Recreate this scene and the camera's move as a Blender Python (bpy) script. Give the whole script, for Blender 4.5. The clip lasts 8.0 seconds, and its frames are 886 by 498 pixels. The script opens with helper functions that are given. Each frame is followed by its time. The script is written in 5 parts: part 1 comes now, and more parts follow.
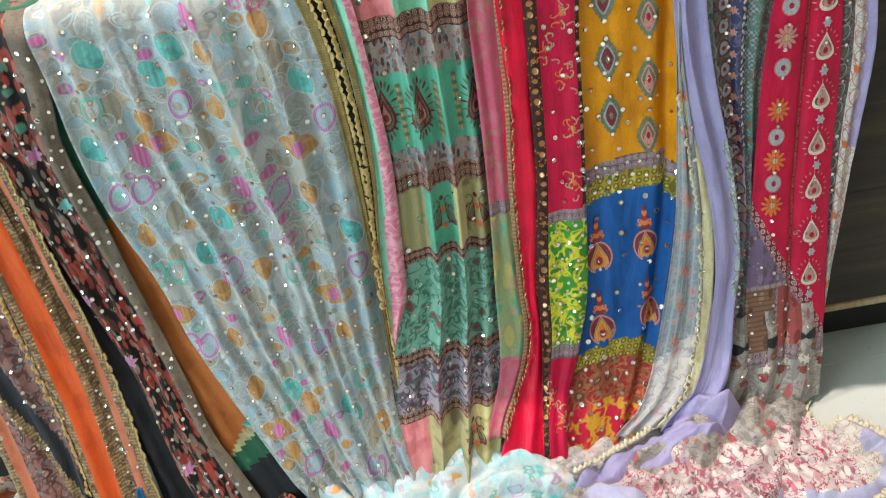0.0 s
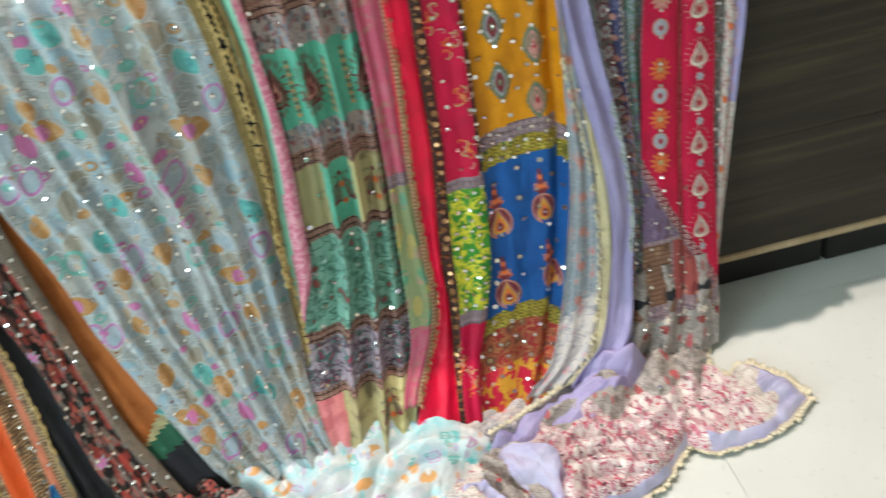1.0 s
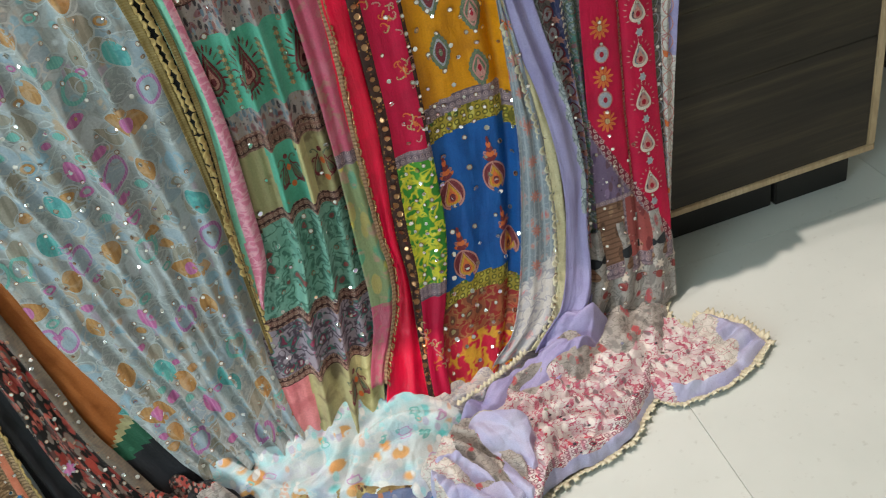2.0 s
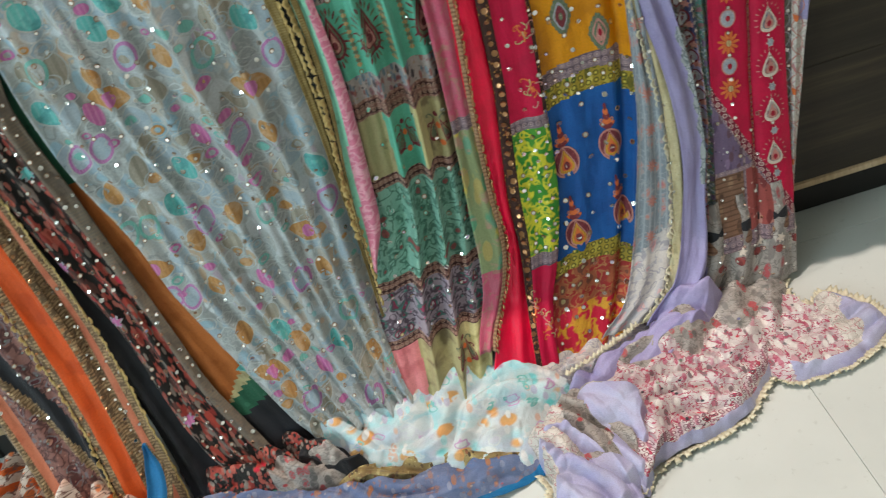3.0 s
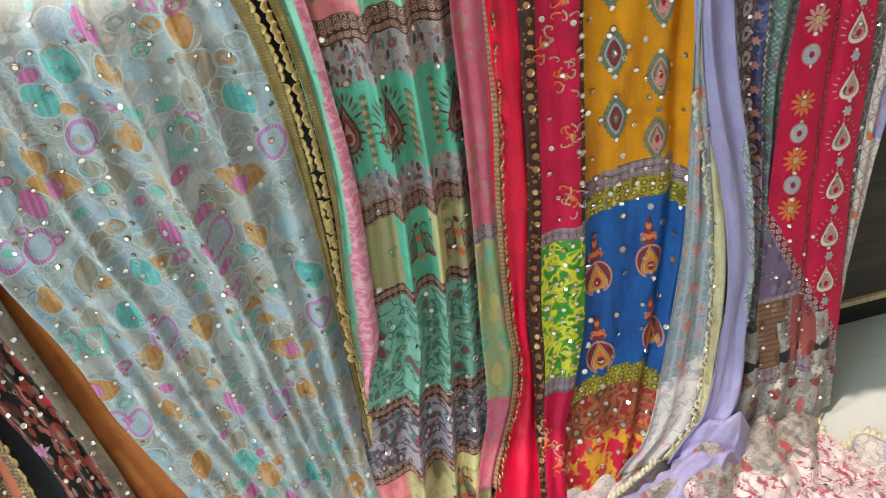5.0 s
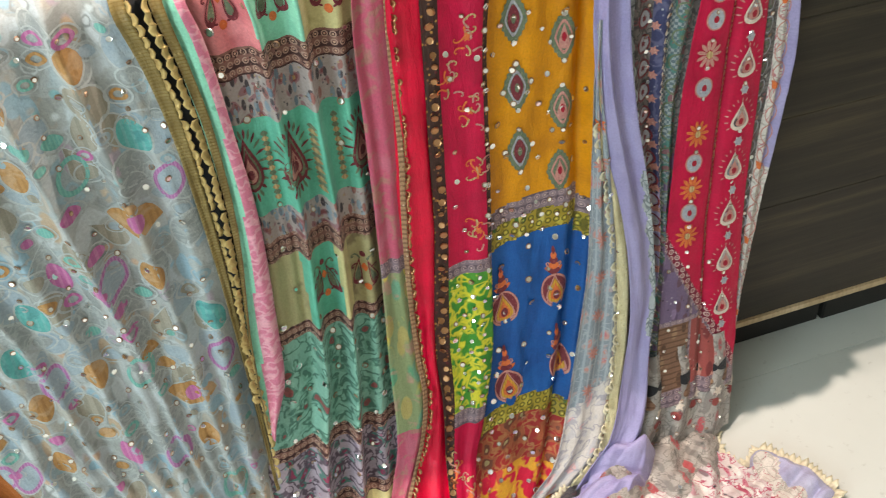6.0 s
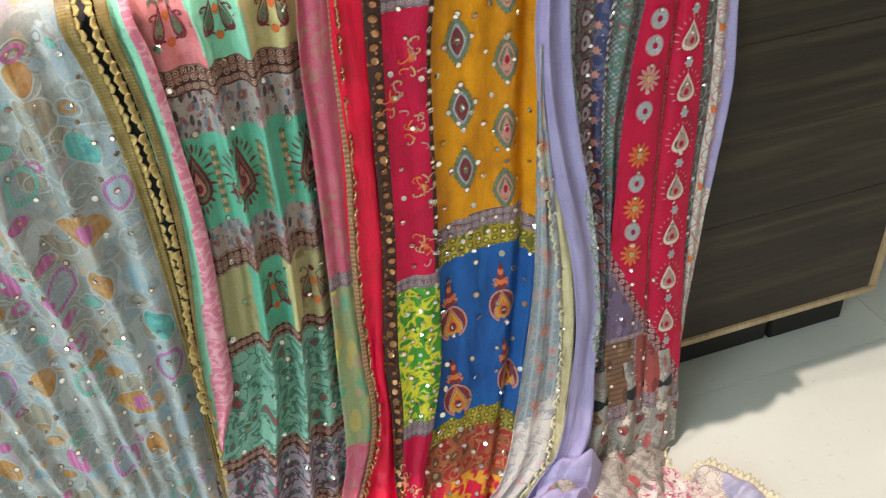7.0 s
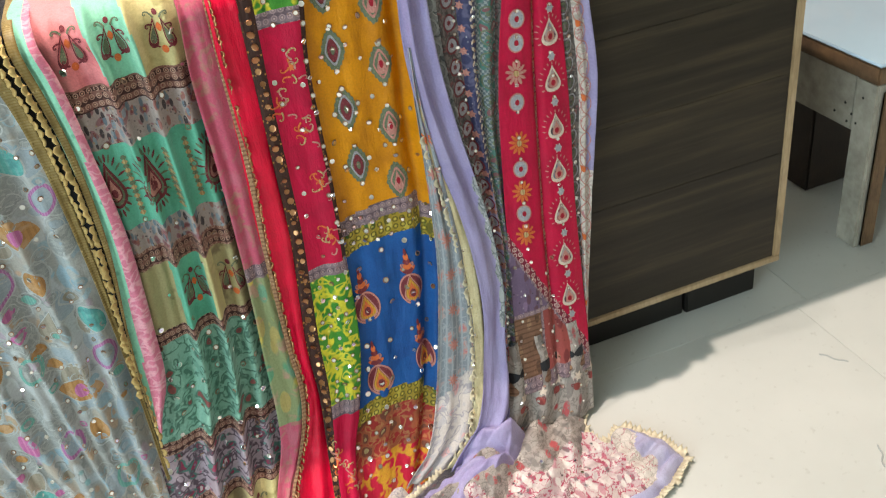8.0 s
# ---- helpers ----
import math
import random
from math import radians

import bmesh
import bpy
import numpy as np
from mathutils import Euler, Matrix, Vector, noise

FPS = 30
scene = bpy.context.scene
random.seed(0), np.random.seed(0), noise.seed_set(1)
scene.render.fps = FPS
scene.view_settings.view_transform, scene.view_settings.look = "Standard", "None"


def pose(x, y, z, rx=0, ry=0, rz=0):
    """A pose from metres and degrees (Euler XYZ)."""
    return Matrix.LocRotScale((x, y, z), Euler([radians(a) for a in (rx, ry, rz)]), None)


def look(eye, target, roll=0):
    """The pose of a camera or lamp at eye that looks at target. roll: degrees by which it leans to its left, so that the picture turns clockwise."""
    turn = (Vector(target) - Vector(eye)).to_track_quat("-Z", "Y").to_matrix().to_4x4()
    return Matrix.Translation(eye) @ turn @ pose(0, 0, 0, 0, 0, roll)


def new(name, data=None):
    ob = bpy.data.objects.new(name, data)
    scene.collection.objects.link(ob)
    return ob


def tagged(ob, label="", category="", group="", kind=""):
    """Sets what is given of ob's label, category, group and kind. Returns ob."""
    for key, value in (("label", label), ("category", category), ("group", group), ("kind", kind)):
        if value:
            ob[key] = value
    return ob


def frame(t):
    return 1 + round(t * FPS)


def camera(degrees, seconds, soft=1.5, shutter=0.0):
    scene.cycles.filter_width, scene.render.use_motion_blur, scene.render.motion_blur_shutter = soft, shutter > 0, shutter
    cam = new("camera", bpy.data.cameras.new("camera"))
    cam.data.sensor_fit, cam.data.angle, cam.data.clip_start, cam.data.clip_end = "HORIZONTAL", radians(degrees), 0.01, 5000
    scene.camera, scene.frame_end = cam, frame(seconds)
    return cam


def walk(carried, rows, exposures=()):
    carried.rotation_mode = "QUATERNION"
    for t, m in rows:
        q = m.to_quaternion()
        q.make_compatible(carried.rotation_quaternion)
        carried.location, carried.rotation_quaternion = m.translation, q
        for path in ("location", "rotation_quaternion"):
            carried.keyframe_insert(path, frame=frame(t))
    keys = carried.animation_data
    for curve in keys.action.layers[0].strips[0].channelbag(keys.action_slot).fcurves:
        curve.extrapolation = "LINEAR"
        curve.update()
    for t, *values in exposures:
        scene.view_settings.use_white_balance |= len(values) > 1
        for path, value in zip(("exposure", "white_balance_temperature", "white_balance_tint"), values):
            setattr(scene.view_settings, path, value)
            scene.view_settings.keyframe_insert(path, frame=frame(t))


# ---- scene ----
cam = camera(53.89, 8.0, soft=1.1, shutter=0.3)
ROWS = [
    (0.0, -0.0026, -0.0025, 1.1668, 56.33, 8.99, -4.69),
    (0.5, 0.0068, -0.0410, 1.1512, 55.48, 8.88, -4.35),
    (1.0, 0.0375, -0.0373, 1.1483, 54.60, 9.50, -10.54),
    (1.2, 0.0443, -0.0318, 1.1468, 53.44, 8.23, -15.81),
    (2.3, 0.0490, -0.0320, 1.1452, 51.10, 12.59, -15.01),
    (2.5, 0.0501, -0.0285, 1.1440, 50.57, 12.64, -14.19),
    (3.0, 0.0125, -0.0303, 1.1390, 51.57, 14.31, -9.69),
    (3.5, -0.0153, 0.0044, 1.1363, 51.12, 12.05, -5.10),
    (4.0, -0.0238, 0.1274, 1.1630, 51.29, 8.12, -9.40),
    (4.2, -0.0253, 0.1555, 1.1637, 51.94, 8.19, -11.87),
    (5.3, -0.0962, 0.2974, 1.1543, 50.74, 7.51, -12.13),
    (5.5, -0.1012, 0.3017, 1.1622, 50.47, 6.61, -12.77),
    (6.0, -0.0795, 0.2962, 1.1657, 51.82, 4.67, -17.95),
    (6.5, -0.0768, 0.2822, 1.1684, 52.07, 3.44, -18.44),
    (7.0, -0.0494, 0.2559, 1.1729, 53.25, 3.33, -18.72),
    (7.5, 0.0124, 0.1443, 1.1891, 55.75, 3.76, -19.38),
    (8.0, 0.0525, 0.0503, 1.1709, 55.87, 7.38, -20.41),
]
walk(cam, [(t, pose(x, y, z, rx, ry, rz)) for t, x, y, z, rx, ry, rz in ROWS],
     exposures=[(0.0, 0.12, 6750, 16), (1.0, 0.10, 6750, 17), (2.3, -0.32, 6800, 18), (3.5, -0.24, 6800, 18), (4.2, -0.08, 6800, 18), (5.3, 0.10, 7050, 20), (6.5, 0.10, 7150, 21), (7.5, 0.12, 7150, 21), (8.0, 0.08, 7050, 21)])

# ---- light: ceiling downlights, and unseen fill lamps added to brighten the cloth ----
world = bpy.data.worlds.new("world")
scene.world = world
world.use_nodes = True
world.node_tree.nodes["Background"].inputs[0].default_value = (0.9, 0.95, 1.0, 1)
world.node_tree.nodes["Background"].inputs[1].default_value = 0.05


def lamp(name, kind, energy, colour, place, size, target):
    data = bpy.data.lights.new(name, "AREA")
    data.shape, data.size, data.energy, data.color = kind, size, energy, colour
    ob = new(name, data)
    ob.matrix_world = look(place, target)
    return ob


lamp("downlight", "DISK", 55, (1.0, 0.935, 0.83), (0.20, 1.325, 2.66), 0.035, (0.20, 1.2, 0))
lamp("downlight", "DISK", 24, (1.0, 0.955, 0.87), (-1.15, 1.24, 2.66), 0.05, (-1.1, 1.1, 0))
# Weak overhead fill, added for ambient light; no fitting is known there.
lamp("soft_fill_light", "SQUARE", 5, (0.80, 0.96, 1.0), (-1.2, -0.6, 2.66), 0.6, (-1.1, -0.5, 0))
# Added bluish fill from the left, to light cloth fronts and shape the folds.
lamp("side_fill_light", "SQUARE", 96, (0.66, 0.94, 1.0), (-3.16, -1.25, 1.45), 1.5, (0.0, 1.1, 0.6))

# ---- materials ----
def hexc(h):
    return tuple(((int(h[i:i + 2], 16) / 255) / 12.92) if int(h[i:i + 2], 16) < 11 else ((int(h[i:i + 2], 16) / 255 + 0.055) / 1.055) ** 2.4 for i in (0, 2, 4)) + (1,)


class Nodes:
    """A small builder for node materials."""

    def __init__(self, name):
        self.mat = bpy.data.materials.new(name)
        self.mat.use_nodes = True
        self.t = self.mat.node_tree
        self.bsdf = self.t.nodes["Principled BSDF"]

    def add(self, kind, **values):
        n = self.t.nodes.new(kind)
        for k, v in values.items():
            setattr(n, k, v)
        return n

    def put(self, node, socket, value):
        if isinstance(value, bpy.types.NodeSocket):
            self.t.links.new(value, node.inputs[socket])
        else:
            node.inputs[socket].default_value = value
        return node

    def math(self, op, a, b=0.5):
        n = self.add("ShaderNodeMath", operation=op)
        self.put(n, 0, a), self.put(n, 1, b)
        return n.outputs[0]

    def mix(self, fac, a, b, blend="MIX"):
        n = self.add("ShaderNodeMix", data_type="RGBA", blend_type=blend)
        self.put(n, 0, fac), self.put(n, 6, a), self.put(n, 7, b)
        return n.outputs[2]

    def coords(self, uv, scale=(1, 1, 1), shift=(0, 0, 0), turn=0.0):
        src = self.add("ShaderNodeTexCoord").outputs["UV" if uv else "Object"]
        m = self.add("ShaderNodeMapping")
        self.put(m, 0, src)
        m.inputs["Scale"].default_value = scale
        m.inputs["Location"].default_value = shift
        m.inputs["Rotation"].default_value = (0, 0, turn)
        return m.outputs[0]

    def noise(self, vec, scale, detail=3.0, rough=0.55):
        n = self.add("ShaderNodeTexNoise")
        self.put(n, "Vector", vec)
        n.inputs["Scale"].default_value, n.inputs["Detail"].default_value, n.inputs["Roughness"].default_value = scale, detail, rough
        return n.outputs

    def voronoi(self, vec, scale, feature="F1", randomness=1.0):
        n = self.add("ShaderNodeTexVoronoi", feature=feature)
        self.put(n, "Vector", vec)
        n.inputs["Scale"].default_value, n.inputs["Randomness"].default_value = scale, randomness
        return n.outputs

    def ramp(self, fac, stops, mode="LINEAR"):
        n = self.add("ShaderNodeValToRGB")
        n.color_ramp.interpolation = mode
        els = n.color_ramp.elements
        while len(els) < len(stops):
            els.new(0.5)
        for e, (pos, col) in zip(els, stops):
            e.position, e.color = pos, col
        self.put(n, 0, fac)
        return n.outputs[0]

    def one(self, colour):
        n = self.add("ShaderNodeSeparateColor")
        self.put(n, 0, colour)
        return n.outputs[0]

    def step(self, value, at, soft=0.04):
        n = self.add("ShaderNodeMapRange")
        n.inputs["From Min"].default_value, n.inputs["From Max"].default_value = at - soft, at + soft
        self.put(n, 0, value)
        return n.outputs[0]

    def bump(self, height, strength, distance=0.001):
        n = self.add("ShaderNodeBump")
        n.inputs["Strength"].default_value, n.inputs["Distance"].default_value = strength, distance
        self.put(n, "Height", height)
        self.put(self.bsdf, "Normal", n.outputs[0])


def fabric(name, base, layers=(), rough=0.75, sheen=0.25, seed=0.0, weave=0.35, alpha=1.0):
    """Printed cloth, its pattern in metres of the cloth. Layers, over one another:
    (kind, cells per metre, colours, amount), with the kinds dots, rings, cells, patches, vines, bars, checks, motifs, blotches."""
    m = Nodes(name)
    col = m.mix(0.0, hexc(base), hexc(base))
    plain = m.coords(True, shift=(seed, seed * 0.7, 0))
    warp = m.noise(plain, 45, 1.0)
    bent = m.add("ShaderNodeMix", data_type="VECTOR")
    bent.inputs[0].default_value = 0.025
    m.put(bent, 4, plain), m.put(bent, 5, warp["Color"])
    bent = bent.outputs[1]
    for i, (kind, scale, colours, amount) in enumerate(layers):
        cols = [hexc(c) for c in colours]
        if kind == "dots":
            v = m.voronoi(plain, scale)
            f = m.math("SUBTRACT", 1.0, m.step(v["Distance"], amount, 0.05))
            c = m.ramp(m.one(v["Color"]), [((k + 0.0) / len(cols), q) for k, q in enumerate(cols)], "CONSTANT")
        elif kind == "rings":
            v = m.voronoi(bent, scale)
            d = m.math("ABSOLUTE", m.math("SUBTRACT", v["Distance"], amount))
            f = m.math("SUBTRACT", 1.0, m.step(d, 0.05, 0.03))
            c = m.ramp(m.one(v["Color"]), [((k + 0.0) / len(cols), q) for k, q in enumerate(cols)], "CONSTANT")
        elif kind == "cells":
            v = m.voronoi(bent, scale, "DISTANCE_TO_EDGE")
            f = m.math("SUBTRACT", 1.0, m.step(v["Distance"], amount, amount * 0.6))
            c = cols[0]
        elif kind == "patches":
            v = m.voronoi(bent, scale)
            e = m.voronoi(bent, scale, "DISTANCE_TO_EDGE")
            f = m.math("MULTIPLY", m.step(e["Distance"], amount, 0.03), 0.9)
            c = m.ramp(m.one(v["Color"]), [((k + 0.0) / len(cols), q) for k, q in enumerate(cols)], "CONSTANT")
        elif kind == "leaves":
            f = c = None
            for turn in (0.6, -0.9):
                v = m.voronoi(m.coords(True, (1.0, 0.42, 1), (seed + turn, turn * 3, 0), turn), scale)
                g = m.math("SUBTRACT", 1.0, m.step(v["Distance"], amount, 0.04))
                k = m.ramp(m.one(v["Color"]), [((q + 0.0) / len(cols), w) for q, w in enumerate(cols)], "CONSTANT")
                f, c = (g, k) if f is None else (m.math("MAXIMUM", f, g), m.mix(g, c, k))
        elif kind == "chain":
            v = m.voronoi(plain, scale, "F1", 0.12)
            d = m.math("ABSOLUTE", m.math("SUBTRACT", v["Distance"], 0.32))
            f = m.math("MAXIMUM", m.math("SUBTRACT", 1.0, m.step(d, 0.07, 0.03)), m.math("SUBTRACT", 1.0, m.step(v["Distance"], 0.13, 0.03)))
            c = m.mix(m.step(v["Distance"], 0.2, 0.02), cols[-1], cols[0])
        elif kind == "motifs":
            v = m.voronoi(bent, scale, "F1", 0.55)
            f = m.math("SUBTRACT", 1.0, m.step(v["Distance"], 0.42, 0.03))
            c = m.ramp(m.math("MULTIPLY", v["Distance"], 2.3), [((k + 0.0) / len(cols), q) for k, q in enumerate(cols)], "CONSTANT")
        elif kind == "vines":
            n = m.noise(bent, scale, 1.5)
            d = m.math("ABSOLUTE", m.math("SUBTRACT", n["Fac"], 0.5))
            f = m.math("SUBTRACT", 1.0, m.step(d, amount, amount * 0.5))
            c = cols[0]
        elif kind == "bars":
            w = m.add("ShaderNodeTexWave", bands_direction="X" if amount > 0 else "Y")
            m.put(w, "Vector", plain)
            w.inputs["Scale"].default_value, w.inputs["Distortion"].default_value, w.inputs["Detail"].default_value = scale / 3.14, 0.6, 1.0
            f = m.step(w.outputs["Fac"], abs(amount), 0.12)
            c = cols[0]
        elif kind == "checks":
            k = m.add("ShaderNodeTexChecker")
            m.put(k, "Vector", plain)
            k.inputs["Scale"].default_value = scale
            f, c = m.math("MULTIPLY", k.outputs["Fac"], amount), cols[0]
        elif kind == "wash":
            n = m.noise(bent, scale, 2.0)
            f, c = m.step(n["Fac"], amount, 0.16), cols[0]
        else:
            n = m.noise(bent, scale, 2.0)
            f = m.step(n["Fac"], amount, 0.06)
            c = cols[0]
        col = m.mix(f, col, c)
    worn = m.noise(plain, 14, 4.0)
    col = m.mix(0.35, col, m.ramp(worn["Fac"], [(0.25, (0.55, 0.55, 0.55, 1)), (0.75, (1, 1, 1, 1))]), "MULTIPLY")
    print_grain = m.noise(plain, 330, 2.5, 0.7)
    col = m.mix(0.32, col, m.ramp(print_grain["Fac"], [(0.3, (0.55, 0.55, 0.55, 1)), (0.52, (0.95, 0.95, 0.95, 1)), (0.72, (1.25, 1.25, 1.25, 1))]), "MULTIPLY")
    m.put(m.bsdf, "Base Color", col)
    m.bsdf.inputs["Roughness"].default_value = rough
    m.bsdf.inputs["Sheen Weight"].default_value = sheen * 0.5
    m.bsdf.inputs["Specular IOR Level"].default_value = 0.3
    m.bsdf.inputs["Sheen Roughness"].default_value = 0.4
    m.bsdf.inputs["Alpha"].default_value = alpha
    fine = m.noise(m.coords(True, (1, 0.35, 1)), 900, 2.0)
    crease = m.noise(m.coords(True, (1.0, 0.35, 1)), 38, 3.0)
    m.bump(m.math("ADD", m.math("MULTIPLY", fine["Fac"], weave), m.math("MULTIPLY", crease["Fac"], 2.8)), 0.6, 0.003)
    return m.mat


def metal(name, base, rough, bumps=0.0, metallic=1.0):
    m = Nodes(name)
    n = m.noise(m.coords(False), 160, 2.0)
    m.put(m.bsdf, "Base Color", m.mix(m.math("MULTIPLY", n["Fac"], 0.35), hexc(base), hexc("6a5430"), "MIX"))
    m.bsdf.inputs["Metallic"].default_value = metallic
    m.bsdf.inputs["Roughness"].default_value = rough
    if bumps:
        m.bump(m.noise(m.coords(False), 700, 2.0)["Fac"], bumps, 0.002)
    return m.mat


def plain_paint(name, base, rough=0.6):
    m = Nodes(name)
    n = m.noise(m.coords(False), 3, 5.0)
    m.put(m.bsdf, "Base Color", m.mix(0.25, hexc(base), m.ramp(n["Fac"], [(0.3, (0.6, 0.6, 0.6, 1)), (0.7, (1, 1, 1, 1))]), "MULTIPLY"))
    m.bsdf.inputs["Roughness"].default_value = rough
    return m.mat


MIRROR = Nodes("mirror_disc")
MIRROR.bsdf.inputs["Metallic"].default_value, MIRROR.bsdf.inputs["Roughness"].default_value = 1.0, 0.12
MIRROR.put(MIRROR.bsdf, "Base Color", (0.92, 0.92, 0.9, 1))
MIRROR = MIRROR.mat
RIM = metal("copper_thread_rim", "a8846c", 0.5, 0.0, 0.6)
BEAD = metal("gold_bead", "bc8a64", 0.3, 0.0)
GOLD = metal("gold_lace", "d0b274", 0.4, 0.6, 0.45)
PALEGOLD = metal("pale_gold_lace", "ece4c8", 0.45, 0.5, 0.12)


def laminate():
    """Dark wood laminate: long grain across, wide streaks and pores."""
    m = Nodes("dark_wood_laminate")
    long = m.coords(False, (0.8, 1, 14))
    a = m.noise(long, 3.0, 5.0, 0.6)
    b = m.noise(m.coords(False, (2.5, 1, 160)), 3.0, 3.0, 0.6)
    col = m.ramp(a["Fac"], [(0.25, hexc("1b1610")), (0.5, hexc("2e271d")), (0.75, hexc("4a3f2e"))])
    col = m.mix(0.5, col, m.ramp(b["Fac"], [(0.3, (0.5, 0.5, 0.5, 1)), (0.7, (1, 1, 1, 1))]), "MULTIPLY")
    m.put(m.bsdf, "Base Color", col)
    m.bsdf.inputs["Roughness"].default_value = 0.5
    m.bsdf.inputs["Specular IOR Level"].default_value = 0.3
    m.bump(b["Fac"], 0.15, 0.001)
    return m.mat


def wood(name, a, b, c, rough=0.65):
    m = Nodes(name)
    n = m.noise(m.coords(False, (3, 3, 3)), 4, 6.0, 0.65)
    g = m.noise(m.coords(False, (60, 8, 8)), 4, 3.0)
    col = m.ramp(n["Fac"], [(0.3, hexc(a)), (0.5, hexc(b)), (0.72, hexc(c))])
    col = m.mix(0.4, col, m.ramp(g["Fac"], [(0.35, (0.5, 0.47, 0.42, 1)), (0.6, (1, 1, 1, 1))]), "MULTIPLY")
    m.put(m.bsdf, "Base Color", col)
    m.bsdf.inputs["Roughness"].default_value = rough
    m.bump(g["Fac"], 0.4, 0.002)
    return m.mat


def tile():
    m = Nodes("glazed_floor_tile")
    v = m.coords(False)
    n, s = m.noise(v, 2.2, 6.0), m.noise(v, 60, 4.0)
    col = m.ramp(n["Fac"], [(0.3, hexc("c4c8c4")), (0.7, hexc("d4d7d3"))])
    col = m.mix(m.math("MULTIPLY", m.step(s["Fac"], 0.68, 0.05), 0.25), col, hexc("8b8a80"))
    m.put(m.bsdf, "Base Color", col)
    m.put(m.bsdf, "Roughness", m.math("ADD", 0.22, m.math("MULTIPLY", n["Fac"], 0.25)))
    return m.mat


LAMINATE, TILE = laminate(), tile()
EDGEWOOD = wood("pale_edge_band", "9c8465", "ae9674", "bba486")
DARKFOOT = plain_paint("black_plinth_paint", "15120f", 0.6)
WHITEWASH = wood("whitewashed_board", "8f8b80", "a8a498", "b9b5a8")
OLDWOOD = wood("old_brown_wood", "4c3a2a", "6b523b", "836748")
OLDBOX = wood("dark_brown_board", "1c1410", "2a1e17", "36271d")
WALL = plain_paint("white_wall_paint", "d8d6cf", 0.8)
GROUT = plain_paint("tile_joint", "b2b4ae", 0.9)


# ---- mesh helpers ----
def part(name, bm, mat, parent=None, label="", smooth=True):
    me = bpy.data.meshes.new(name)
    bm.to_mesh(me)
    bm.free()
    for q in (mat if isinstance(mat, (list, tuple)) else [mat]):
        me.materials.append(q)
    if smooth:
        me.shade_smooth()
    ob = new(name, me)
    if parent:
        ob.parent = parent
    return tagged(ob, label)


def thing(name, label, category, group="", kind="", at=(0, 0, 0)):
    ob = new(name)
    ob.location = at
    ob.empty_display_size = 0.05
    return tagged(ob, label, category, group, kind)


def box(bm, lo, hi, bevel=0.0):
    made = bmesh.ops.create_cube(bm, size=1.0)["verts"]
    for v in made:
        v.co = [lo[i] + (v.co[i] + 0.5) * (hi[i] - lo[i]) for i in range(3)]
    if bevel:
        edges = list({e for v in made for e in v.link_edges})
        bmesh.ops.bevel(bm, geom=edges, offset=bevel, segments=2, affect="EDGES", clamp_overlap=True)
    return bm


def box_part(name, lo, hi, mat, parent=None, bevel=0.002, label=""):
    return part(name, box(bmesh.new(), lo, hi, bevel), mat, parent, label, smooth=False)

# ---- the room ----
TOP, FRONT = 0.872, 1.213          # the counter's top, and its front face
X0, X1 = -1.45, 1.063              # the counter's ends

floor = thing("floor", "pale grey glazed floor tiles with thin joints", "floor", kind="structure")
box_part("bed", (-3.2, -2.8, -0.06), (3.2, 3.2, -0.0025), GROUT, floor, 0)
for name, lo, hi in (("wall_north", (-3.2, 3.2, -0.06), (3.2, 3.35, 2.8)), 
                     ("wall_south", (-3.2, -2.95, -0.06), (3.2, -2.8, 2.8)), ("wall_east", (3.2, -2.95, -0.06), (3.35, 3.35, 2.8)),
                     ("ceiling", (-3.35, -2.95, 2.7), (3.35, 3.35, 2.8))):
    tagged(box_part(name, lo, hi, WALL, None, 0), "plain white painted surface of the shop", "ceiling" if name == "ceiling" else "wall", kind="structure")

# Unseen west wall, with an opening made up to hold the side fill lamp.
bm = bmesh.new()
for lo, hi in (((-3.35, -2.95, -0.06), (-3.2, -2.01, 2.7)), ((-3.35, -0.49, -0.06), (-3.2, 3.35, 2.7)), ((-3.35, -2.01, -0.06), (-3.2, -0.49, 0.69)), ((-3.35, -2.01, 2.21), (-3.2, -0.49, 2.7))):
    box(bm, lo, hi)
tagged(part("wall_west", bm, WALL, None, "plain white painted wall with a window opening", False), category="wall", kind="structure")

# ---- the counter ----
counter = thing("counter", "dark wood laminate shop counter with pale edge band", "counter")
BOARDS = (0.105, 0.339, 0.496, 0.650, 0.845)
for lo, hi in zip(BOARDS, BOARDS[1:]):
    box_part("front_board", (X0, FRONT, lo + 0.0002), (X1 - 0.017, FRONT + 0.02, hi - 0.0002), LAMINATE, counter, 0.0005)
box_part("bottom_edge_band", (X0, FRONT - 0.003, 0.089), (X1, FRONT + 0.02, 0.1045), EDGEWOOD, counter, 0.002, "pale wooden edge band along the bottom")
box_part("side_edge_band", (X1 - 0.0165, FRONT - 0.003, 0.1047), (X1, FRONT + 0.02, 0.845), EDGEWOOD, counter, 0.002, "pale wooden edge band up the corner")
box_part("side_panel", (X1 - 0.016, FRONT + 0.0202, 0.089), (X1 - 0.001, FRONT + 0.55, 0.845), LAMINATE, counter)
box_part("side_panel", (X0, FRONT + 0.0202, 0.089), (X0 + 0.016, FRONT + 0.55, 0.845), LAMINATE, counter)
box_part("back_panel", (X0 + 0.0165, FRONT + 0.53, 0.089), (X1 - 0.0165, FRONT + 0.55, 0.845), LAMINATE, counter)
box_part("base_board", (X0 + 0.0165, FRONT + 0.021, 0.089), (X1 - 0.0165, FRONT + 0.529, 0.105), LAMINATE, counter)
